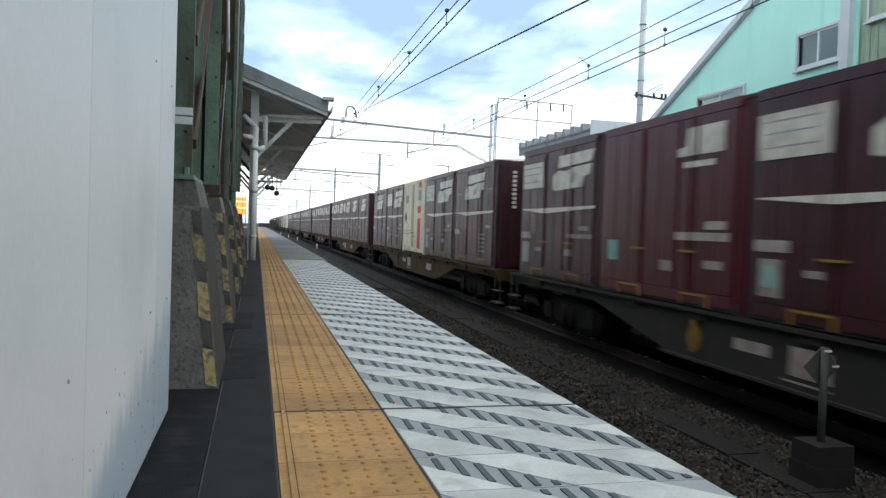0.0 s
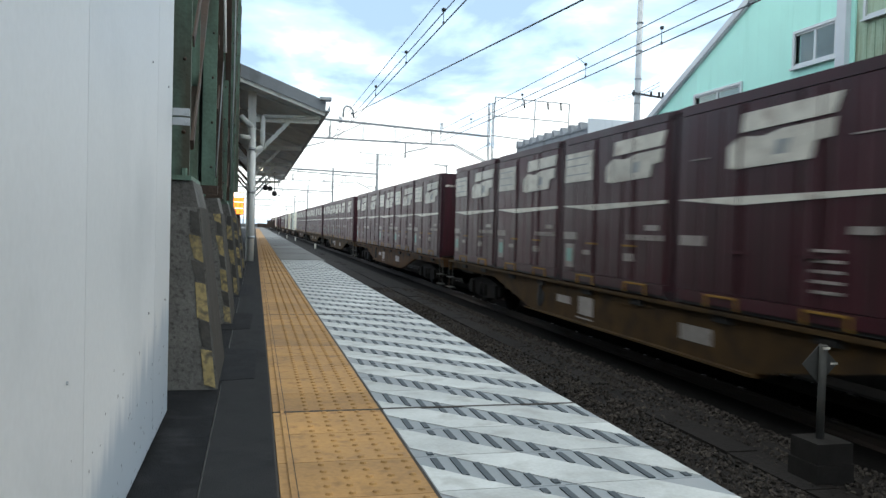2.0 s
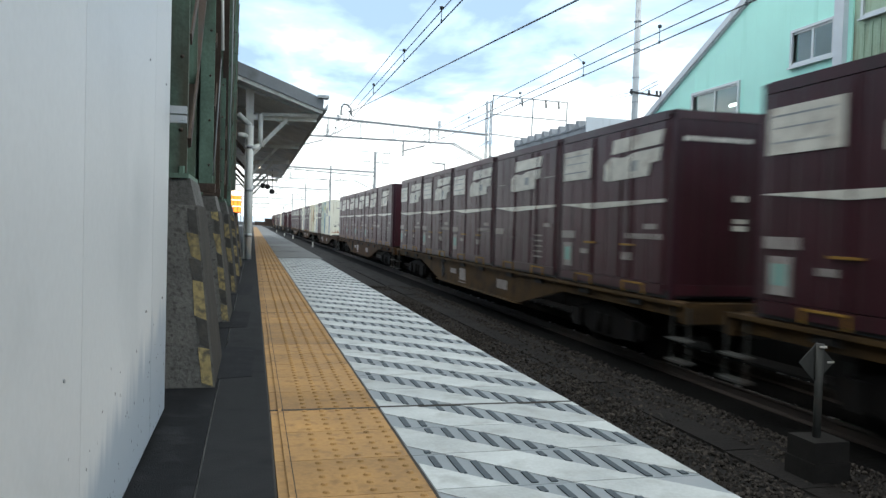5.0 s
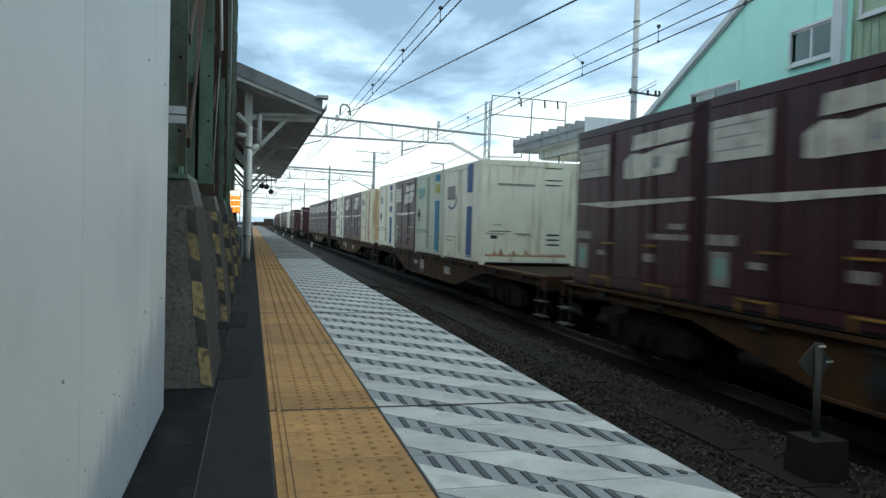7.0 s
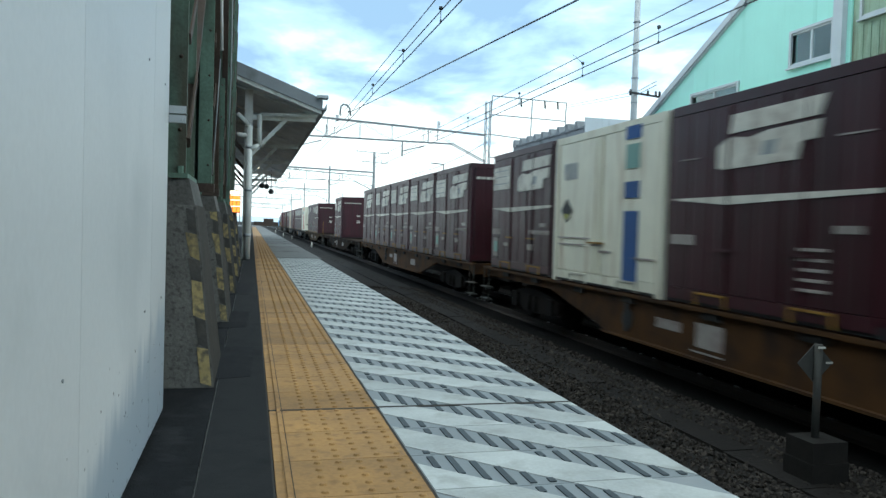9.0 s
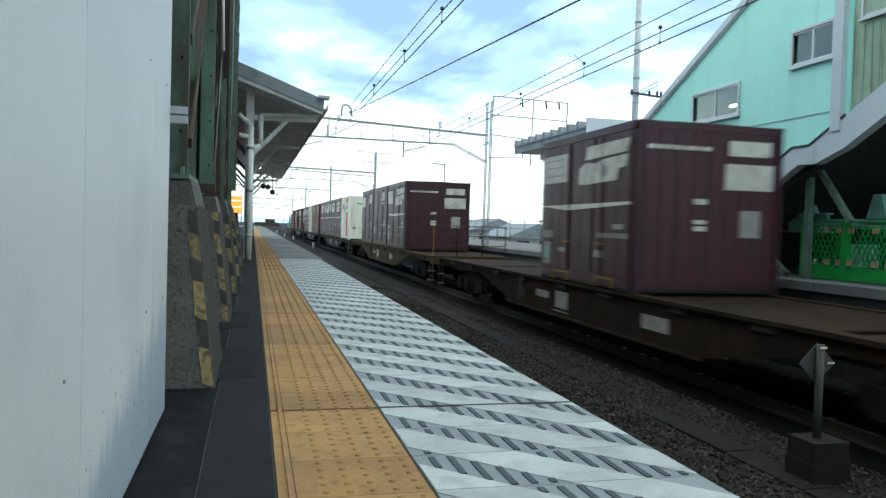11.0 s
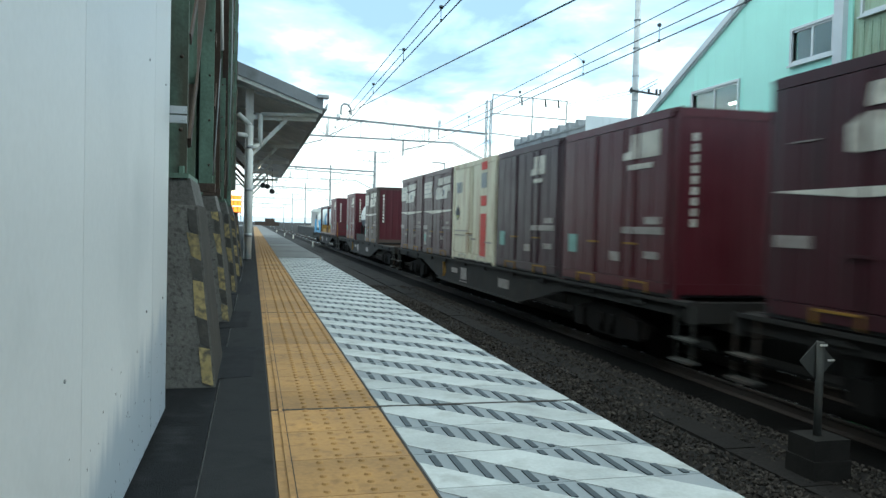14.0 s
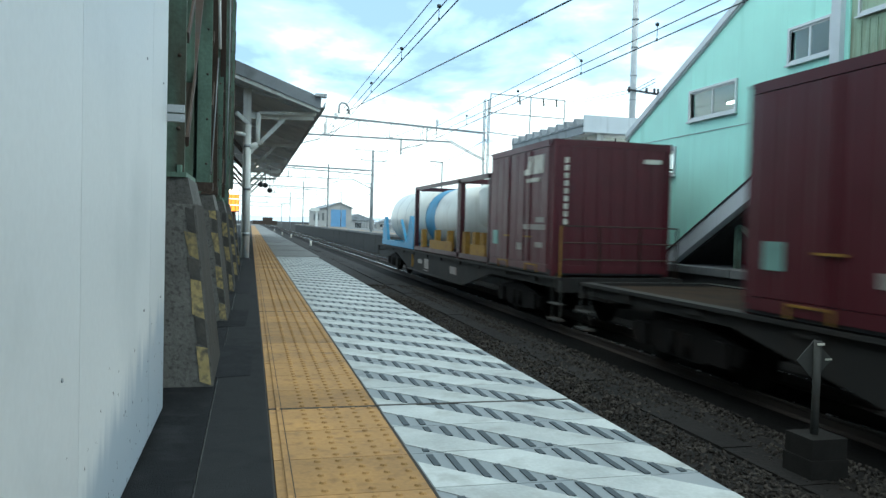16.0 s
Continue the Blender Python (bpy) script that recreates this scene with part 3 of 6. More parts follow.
def build_ballast_stones():
    rng = random.Random(5)
    verts, faces = [], []
    shapes = []
    for s in range(6):
        pts = [Vector((rng.uniform(-1, 1), rng.uniform(-1, 1), rng.uniform(-1, 1))).normalized() * rng.uniform(0.7, 1.1) for _ in range(9)]
        b = bmesh.new()
        for p in pts:
            b.verts.new(p)
        bmesh.ops.convex_hull(b, input=b.verts)
        bmesh.ops.triangulate(b, faces=b.faces)
        b.verts.index_update()
        keep = [v for v in b.verts if v.link_faces]
        idx = {v: i for i, v in enumerate(keep)}
        shapes.append(([v.co.copy() for v in keep], [[idx[v] for v in f.verts] for f in b.faces]))
        b.free()
    for n in range(42000):
        y = 3.0 + 21 * rng.random() ** 1.7
        x = rng.uniform(1.3, 5.25)
        if 4.19 < x < 4.53 and rng.random() < 0.5:
            continue
        size = rng.uniform(0.014, 0.032)
        z = RAIL - 0.1 + 0.05 * noise.noise((x * 0.8, y * 0.3, 0)) + rng.uniform(-0.012, 0.016)
        if x > 4.8:
            z = RAIL - 0.13
        rot = Euler((rng.uniform(0, 6), rng.uniform(0, 6), rng.uniform(0, 6))).to_matrix()
        co, fa = rng.choice(shapes)
        o = len(verts)
        verts += [tuple(rot @ c * size + Vector((x, y, z))) for c in co]
        faces += [[i + o for i in f] for f in fa]
    me = bpy.data.meshes.new("ballast_stones")
    me.from_pydata(verts, [], faces)
    me.materials.append(M["stone"])
    tagged(new("ballast_stones", me), "loose grey brown crushed stones of the track bed", "stones", kind="stuff")


def build_tracks():
    for k, x in enumerate((TRACK - 0.5695, TRACK + 0.5695)):
        bm = bmesh.new()
        prof = [(-0.064, -0.153), (0.064, -0.153), (0.064, -0.14), (0.012, -0.12), (0.012, -0.045), (0.032, -0.03), (0.032, -0.004), (0.028, 0.0),
                (-0.028, 0.0), (-0.032, -0.004), (-0.032, -0.03), (-0.012, -0.045), (-0.012, -0.12), (-0.064, -0.14)]
        prism(bm, [(x + a, RAIL + b) for a, b in prof], -20, 400, "y")
        rail = solo("rail", bm, [M["steel"]], "rusty steel rail with a polished head", "rail", "rails of the track", "structure")
        bm = bmesh.new()
        box(bm, x - 0.024, x + 0.024, -20, 400, RAIL - 0.001, RAIL + 0.002)
        part("rail_head", bm, M["railtop"], rail)
    bm = bmesh.new()
    prism(bm, [(-1.0, -0.2), (1.0, -0.2), (1.0, -0.02), (0.45, 0.0), (-0.45, 0.0), (-1.0, -0.02)], -0.12, 0.12, "y")
    me = mesh("sleeper", bm, M["sleeper"])
    track = thing("track_bed", "concrete sleepers lying in dark ballast", "track", kind="structure")
    for i in range(170):
        s = new("sleeper", me)
        s.location, s.parent = (TRACK, -2 + i * 0.66, RAIL - 0.155), track
    # concrete cable trough beside the track
    trough = thing("cable_trough", "low dark concrete cable trough in the ballast", "cable trough", kind="structure")
    bm = bmesh.new()
    box(bm, -0.16, 0.16, 0.006, 0.994, -0.2, 0.05)
    bevelled(bm, 0.012)
    me = mesh("trough_lid", bm, M["ballast"])
    rng = random.Random(2)
    for i in range(60):
        s = new("trough_lid", me)
        s.matrix_basis = pose(4.36 + rng.uniform(-0.006, 0.006), -2 + i, RAIL - 0.13 + rng.uniform(-0.008, 0.008), 0, 0, rng.uniform(-0.5, 0.5))
        s.parent = trough


# ---- near platform ----
def build_platform():
    bm = bmesh.new()
    box(bm, -4.0, X2 - 0.03, -6, 120, -0.16, -0.012)
    box(bm, -4.0, X2 - 0.22, -6, 120, RAIL - 0.4, -0.161)
    slab = solo("platform", bm, [M["slab"]], "grey concrete station platform with a white edge zone and a yellow tactile strip", "platform", kind="structure")
    bm = bmesh.new()
    box(bm, -4.0, -0.128, -6, 90, -0.012, -0.001)
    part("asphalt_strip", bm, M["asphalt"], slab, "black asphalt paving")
    bm = bmesh.new()
    box(bm, -0.122, X0 - 0.004, -6, 90, -0.012, 0.0)
    part("concrete_strip", bm, M["strip"], slab, "dark worn concrete strip")
    for y0, y1, x1 in ((3.35, 4.25, 0.03), (4.95, 5.9, 0.0), (7.2, 8.6, 0.02)):
        bm = bmesh.new()
        prism(bm, [(-0.2, y0), (x1 - 0.02, y0 + 0.06), (x1, y1 - 0.05), (-0.2, y1)], -0.001, 0.0014, "z")
        part("asphalt_patch", bm, M["asphalt"], slab, "black asphalt repair patch")
    # far plain paving, one slab each
    bm = bmesh.new()
    box(bm, X1 + 0.006, X2 + 0.06, 0.006, 2.4, -0.05, 0.0)
    bevelled(bm, 0.006)
    me = mesh("paving_slab", bm, M["slab"])
    for i in range(30):
        s = new("paving_slab", me)
        s.location, s.parent = (0, 14.484 + 2.41 * i, 0), slab
    # yellow blocks with domes and a guide bar
    bm = bmesh.new()
    box(bm, 0.004, X1 - X0 - 0.004, 0.0015, 0.2985, -0.02, 0.0)
    left = X1 - X0 - 0.3
    for i in range(5):
        for j in range(5):
            cx, cy = left + 0.028 + 0.06 * i, 0.03 + 0.06 * j
            ring = [[bm.verts.new((cx + r * math.cos(a * math.pi / 4), cy + r * math.sin(a * math.pi / 4), z)) for a in range(8)] for r, z in ((0.0125, -0.001), (0.0075, 0.005))]
            for a in range(8):
                bm.faces.new((ring[0][a], ring[0][(a + 1) % 8], ring[1][(a + 1) % 8], ring[1][a]))
            bm.faces.new(ring[1])
    box(bm, 0.030, 0.042, 0.0, 0.3, -0.001, 0.005)
    me = mesh("tactile_block", bm, M["yellow"])
    for i in range(120):
        s = new("tactile_block", me)
        s.location, s.parent = (X0, 2.784 + 0.3 * (i - 13), 0), slab
    bm = bmesh.new()
    box(bm, X0 + 0.047, X0 + 0.0495, -1.1, 33, -0.002, 0.0006)
    for k in range(-2, 12):
        box(bm, X0, X1, 2.784 + 3.0 * k - 0.01, 2.784 + 3.0 * k + 0.01, -0.002, 0.0008)
        box(bm, X1, X2, 2.784 + 3.0 * k - 0.01, 2.784 + 3.0 * k + 0.01, -0.002, 0.0028)
    box(bm, X1 - 0.004, X1 + 0.0045, -1.1, 33, -0.002, 0.0006)
    box(bm, X0 - 0.004, X0 + 0.001, -1.1, 33, -0.002, 0.0005)
    part("joint", bm, M["joint"], slab, "dark joint lines")
    bm = bmesh.new()
    box(bm, X0 + 0.004, X1 - 0.004, 34.884, 90, -0.02, 0.0)
    for i in range(5):
        x = X1 - 0.3 + 0.028 + 0.06 * i
        box(bm, x - 0.01, x + 0.01, 34.884, 90, -0.001, 0.003)
    part("tactile_strip", bm, M["yellow"], slab, "yellow tactile strip, far stretch")
    # white edge zone: grey tiles with raised white bands and dark grip bars
    bm = bmesh.new()
    box(bm, X1 + 0.005, X2, 0.0015, 0.2985, -0.05, 0.0)
    bevelled(bm, 0.003)
    me = mesh("edge_tile", bm, M["grey"])
    first, count = -4, 43
    for i in range(count):
        s = new("edge_tile", me)
        s.location, s.parent = (0, 2.784 + 0.3 * (i + first), 0), slab

    def clip(poly, axis, k, keep_less):
        out = []
        for a, b in zip(poly, poly[1:] + poly[:1]):
            ia, ib = (a[axis] <= k) == keep_less, (b[axis] <= k) == keep_less
            if ia:
                out.append(a)
            if ia != ib:
                t = (k - a[axis]) / (b[axis] - a[axis])
                out.append(tuple(a[c] + t * (b[c] - a[c]) for c in (0, 1)))
        return out
    slope, per, wide = -1.03, 0.407, 0.172
    bars = bmesh.new()

    def top(x, k):
        return 2.487 + slope * (x - 0.666) + per * k
    for i in range(count):
        ya, yb = 2.784 + 0.3 * (i + first), 2.784 + 0.3 * (i + first + 1)
        for k in range(-12, 40):
            quad = [(X1, top(X1, k)), (X2, top(X2, k)), (X2, top(X2, k) + per - wide), (X1, top(X1, k) + per - wide)]
            if max(q[1] for q in quad) < ya or min(q[1] for q in quad) > yb:
                continue
            p = clip(clip(quad, 1, yb - 0.002, True), 1, ya + 0.002, False)
            p = clip(clip(p, 0, X2 - 0.002, True), 0, X1 + 0.007, False) if len(p) > 2 else p
            if len(p) > 2:
                bm = bmesh.new()
                prism(bm, p, -0.001, 0.0022, "z")
                part("white_band", bm, M["white"], slab)
            for c in range(13):
                x = 0.525 + 0.0567 * c
                lo, hi = max(top(x, k) - wide + 0.006, ya + 0.012), min(top(x, k) - 0.006, yb - 0.022)
                if hi - lo > 0.02:
                    near_one = 1.6 < lo < 7.2
                    bm = bmesh.new() if near_one else bars
                    box(bm, x - 0.0095, x + 0.0095, lo, hi, -0.001, 0.0035)
                    if near_one:
                        part("grip_bar", bm, M["bar"], slab)
    tagged(part("grip_bars", bars, M["bar"], slab, "rows of short dark grip bars"), kind="stuff")


# ---- white hoarding, columns and canopy on the near platform ----
def build_hoarding():
    wall = thing("wall_west", "plain white panel hoarding beside the platform walk", "wall", kind="structure")
    for y0, y1 in ((2.387, 2.78), (1.434, 2.385), (0.482, 1.432), (-0.47, 0.48), (-1.42, -0.472)):
        bm = bmesh.new()
        box(bm, -0.34, -0.285, y0, y1, 0.02, 3.6)
        bevelled(bm, 0.003)
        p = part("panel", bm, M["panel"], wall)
        for z in (0.42, 1.12):
            bm = bmesh.new()
            rod(bm, (-0.286, y1 - 0.13, z), (-0.2825, y1 - 0.13, z), 0.0035, 8)
            part("screw", bm, M["mast"], p)
    # grime spattered along the foot
    rng = random.Random(12)
    bm = bmesh.new()
    for _ in range(150):
        y, z, r = rng.uniform(1.0, 2.77), 0.02 + 0.35 * rng.random() ** 3, rng.uniform(0.0015, 0.005)
        n = rng.randint(5, 7)
        bm.faces.new([bm.verts.new((-0.2845, y + r * rng.uniform(0.6, 1.3) * math.cos(6.283 * k / n), z + r * rng.uniform(0.6, 1.5) * math.sin(6.283 * k / n))) for k in range(n)])
    tagged(part("spatter", bm, M["darkcon"], wall), kind="stuff")
    bm = bmesh.new()
    box(bm, -0.36, -0.30, -1.0, 2.76, 0.0, 0.03)
    part("sole_plate", bm, M["darkcon"], wall)
    bm = bmesh.new()
    for z in (1.014, 1.046):
        box(bm, -0.33, -0.229, 2.785, 2.80, z, z + 0.026)
    bevelled(bm, 0.003)
    for z in (1.027, 1.059):
        rod(bm, (-0.243, 2.785, z), (-0.243, 2.779, z), 0.006, 6)
    part("clamp", bm, M["galv"], wall, "galvanised clamp at the edge of the hoarding")


def build_pedestals():
    first = None
    for i, (y, depth) in enumerate(((3.2, 0.75), (5.25, 0.7), (7.35, 0.7), (9.5, 0.7), (11.6, 0.6))):
        ped = thing("column_footing", "battered concrete footing with worn yellow and black warning stripes", "column footing", "footings of the green columns",
                    pose(-0.42, y, 0))
        bm = bmesh.new()
        base, cap = 0.285, 0.217
        # the footing leans in towards its top
        lo = [(-base, 0.0), (base, 0.0), (base, depth), (-base, depth)]
        hi = [(-cap, 0.09), (cap - 0.02, 0.09), (cap - 0.02, depth - 0.09), (-cap, depth - 0.09)]
        a = [bm.verts.new((*p, 0)) for p in lo]
        b = [bm.verts.new((*p, 0.74)) for p in hi]
        bm.faces.new(a[::-1]); bm.faces.new(b)
        for k in range(4):
            bm.faces.new((a[k], a[(k + 1) % 4], b[(k + 1) % 4], b[k]))
        bevelled(bm, 0.014, 2)
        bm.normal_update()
        # faces turned to the track take a darker streaked concrete than the rest
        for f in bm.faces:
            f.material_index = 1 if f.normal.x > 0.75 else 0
        part("footing_body", bm, [M["concrete"], M["streaked"]], ped)
        bm = bmesh.new()
        lo = [bm.verts.new(p) for p in ((-0.2, 0.09, 0.735), (0.192, 0.09, 0.735), (0.192, depth - 0.09, 0.735), (-0.2, depth - 0.09, 0.735))]
        hi = [bm.verts.new(p) for p in ((-0.19, 0.11, 0.85), (0.165, 0.11, 0.85), (0.165, depth - 0.11, 0.85), (-0.19, depth - 0.11, 0.85))]
        bm.faces.new(lo[::-1]); bm.faces.new(hi)
        for k in range(4):
            bm.faces.new((lo[k], lo[(k + 1) % 4], hi[(k + 1) % 4], hi[k]))
        bevelled(bm, 0.012)
        part("footing_cap", bm, M["concrete"], ped)
        # slanting stripes wrap the corner that faces the walk
        def face_point(u, z):
            """u < 0: on the front face, u > 0: on the side face, measured from the shared corner."""
            k = z / 0.74
            cx, cy = base + (cap - 0.02 - base) * k, 0.09 * k
            return Vector((cx + u + 0.0, cy - 0.003, z)) if u < 0 else Vector((cx + 0.003, cy + u, z))
        rng = random.Random(20 + i)
        z, odd = 0.0, True
        while z < 0.68:
            high = rng.uniform(0.10, 0.16) if odd else rng.uniform(0.08, 0.12)
            bm = bmesh.new()
            q = []
            for u, d in ((-0.05, 0.016), (-0.007, 0.0)):
                q.append((u, z + d))
            ring = [face_point(q[0][0] * rng.uniform(0.75, 1.1), min(0.73, q[0][1] + 0.004)), face_point(q[1][0], min(0.73, max(0.006, q[1][1]))), face_point(q[1][0], min(0.735, q[1][1] + high)),
                    face_point(q[0][0] * rng.uniform(0.7, 1.1), min(0.735, q[0][1] + high * 0.95))]
            if (ring[3] - ring[0]).length > 0.02:
                bm.faces.new([bm.verts.new(p) for p in ring])
            part("warning_stripe", bm, M["tigery"] if odd else M["tigerk"], ped)
            odd = not odd
            z += high
        # the built-up steel column on it
        col = thing("steel_column", "weathered green built-up steel column with rust", "column", "green columns on footings", pose(-0.42, y, 0.85))
        h = 3.9
        for dx in (-0.12, 0.12):
            bm = bmesh.new()
            prism(bm, [(dx - 0.03, 0.14), (dx + 0.03, 0.14), (dx + 0.03, 0.15), (dx - 0.02, 0.15), (dx - 0.02, depth - 0.16), (dx + 0.03, depth - 0.16),
                       (dx + 0.03, depth - 0.15), (dx - 0.03, depth - 0.15)], 0, h, "z")
            part("channel", bm, M["greenold"], col)
        bm = bmesh.new()
        for k in range(9):
            z = 0.15 + k * 0.43
            beam(bm, (0.155, 0.15, z), (0.155, depth - 0.16, z + 0.36), 0.008, 0.05)
        part("lacing", bm, M["rusty"], col)
        bm = bmesh.new()
        box(bm, 0.062, 0.15, 0.118, 0.138, 0.02, h)
        part("flange_plate", bm, M["greenold"], col)
        bm = bmesh.new()
        box(bm, -0.15, -0.062, 0.118, 0.138, 0.02, h)
        part("flange_plate", bm, M["greenold"], col)
        # dark plate between the flanges paints in the shade of the recess
        bm = bmesh.new()
        box(bm, -0.088, 0.088, 0.26, 0.28, 0.02, h)
        part("web_plate", bm, M["darkwall"], col, "dark plate painting in the shade of the column recess")
        bm = bmesh.new()
        for k in range(12):
            for dx in (-0.12, 0.125):
                lathe(bm, [(-0.008, 0.002), (-0.005, 0.007), (0.0, 0.009)], (dx, 0.118, 0.2 + k * 0.3), "y", 6)
        tagged(part("rivets", bm, M["rusty"], col), kind="stuff")
        bm = bmesh.new()
        box(bm, -0.17, 0.16, 0.10, depth - 0.11, 0.0, 0.02)
        for dx in (-0.14, 0.13):
            rod(bm, (dx, 0.12, 0.02), (dx, 0.12, 0.05), 0.014, 6)
        part("base_plate", bm, M["greenold"], col)
    # long rusty stays and ties between the columns
    frame_ = thing("column_bracing", "rusty steel braces and ties between the green columns", "bracing")
    for a, b, w in (((-0.285, 3.34, 1.0), (-0.362, 5.95, 2.71), 0.06), ((-0.27, 5.9, 0.85), (-0.25, 4.6, 4.4), 0.05), ((-0.28, 7.9, 0.9), (-0.26, 6.6, 4.4), 0.05),
                    ((-0.42, 3.0, 2.6), (-0.42, 12.2, 2.6), 0.12), ((-0.42, 3.0, 3.6), (-0.42, 12.2, 3.6), 0.12)):
        bm = bmesh.new()
        beam(bm, a, b, w, w * 0.7)
        part("brace", bm, M["rusty"], frame_)
    for y, x0 in ((4.25, -0.5), (4.9, -0.3)):
        bm = bmesh.new()
        box(bm, x0, -0.2, y, y + 0.08, 0.83, 0.875)
        part("cross_tie", bm, M["rusty"], frame_, "rusty tie")
    # loose pale cables hanging down the columns
    for pts, r, m in ((((-0.25, 5.25, 4.4), (-0.235, 5.25, 2.6), (-0.222, 5.25, 2.1), (-0.214, 5.25, 1.8)), 0.011, "whitepaint"),
                      (((-0.225, 5.3, 1.75), (-0.24, 5.3, 1.4), (-0.262, 5.28, 0.98)), 0.004, "mast"), (((-0.215, 7.3, 4.4), (-0.215, 7.35, 2.0), (-0.235, 7.35, 1.0)), 0.006, "mast")):
        bm = bmesh.new()
        tube(bm, pts, r)
        solo("hanging_cable", bm, M[m], "thin pale cable hanging down a column", "cable", "cables on the columns")
    bm = bmesh.new()
    y = 2.9
    prof = []
    while y < 13.4:
        prof += [(-0.86, y), (-0.86, y + 0.05), (-0.84, y + 0.065), (-0.84, y + 0.115)]
        y += 0.13
    for (xa, ya), (xb, yb) in zip(prof, prof[1:]):
        bm.faces.new([bm.verts.new(p) for p in ((xa, ya, 0.0), (xb, yb, 0.0), (xb, yb, 4.7), (xa, ya, 4.7))])
    box(bm, -0.95, -0.87, 2.7, 13.4, 0.0, 4.7)
    solo("wall_shed", bm, M["darkwall"], "dark green corrugated steel wall behind the columns", "wall", kind="structure")
    bm = bmesh.new()
    box(bm, -4.0, -0.20, 2.9, 12.6, 4.62, 4.72)
    solo("ceiling_shed", bm, M["darkwall"], "dark steel deck above the columns", "ceiling", kind="structure")
    # added dark panel, keeps bright sky out of the gaps between the columns
    bm = bmesh.new()
    box(bm, -0.87, -0.33, 12.42, 12.5, 0.0, 4.6)
    solo("wall_return", bm, M["darkwall"], "dark panel added to block sky between the columns", "wall", kind="structure")
    # added out of view to cut sky light and darken the near containers' reflections
    bm = bmesh.new()
    box(bm, -4.3, -4.1, -12, 27, 0.0, 4.7)
    solo("wall_station", bm, M["darkwall"], "plain dark unseen wall, added to keep sky light off the train", "wall", kind="structure")
    # added deck, never in view, holds sky light back from the train
    bm = bmesh.new()
    box(bm, -4.0, -0.30, -12, 2.8, 4.62, 4.72)
    solo("ceiling_walk", bm, M["darkwall"], "dark unseen deck, added above the hoarding to block sky", "ceiling", kind="structure")
    bm = bmesh.new()
    box(bm, -4.0, -0.345, 2.62, 2.70, 0.0, 4.6)
    solo("wall_end", bm, M["darkwall"], "dark closing wall behind the hoarding", "wall", kind="structure")


def build_lantern():
    lamp = thing("lit_sign_box", "glowing orange and white sign box on a post", "sign", at=pose(-0.25, 11.45, 0.0))
    bm = bmesh.new()
    box(bm, -0.085, 0.085, -0.03, 0.09, 0.79, 1.12)
    bevelled(bm, 0.01)
    part("case", bm, M["black"], lamp)
    for z0, z1, m in ((0.80, 0.875, "orange"), (0.895, 0.965, "orange"), (0.985, 1.035, "orange"), (1.06, 1.11, "amber")):
        for x0, x1 in ((-0.078, -0.03), (-0.022, 0.03), (0.038, 0.078)):
            bm = bmesh.new()
            box(bm, x0, x1, -0.036, -0.028, z0, z1)
            part("lit_panel", bm, M[m], lamp)
    for z in (0.885, 0.975, 1.045):
        bm = bmesh.new()
        box(bm, -0.08, 0.08, -0.034, -0.028, z - 0.006, z + 0.006)
        part("pale_bar", bm, M["amber"], lamp)
    bm = bmesh.new()
    rod(bm, (0, 0.03, 0), (0, 0.03, 0.8), 0.03, 10)
    part("post", bm, M["rusty"], lamp)


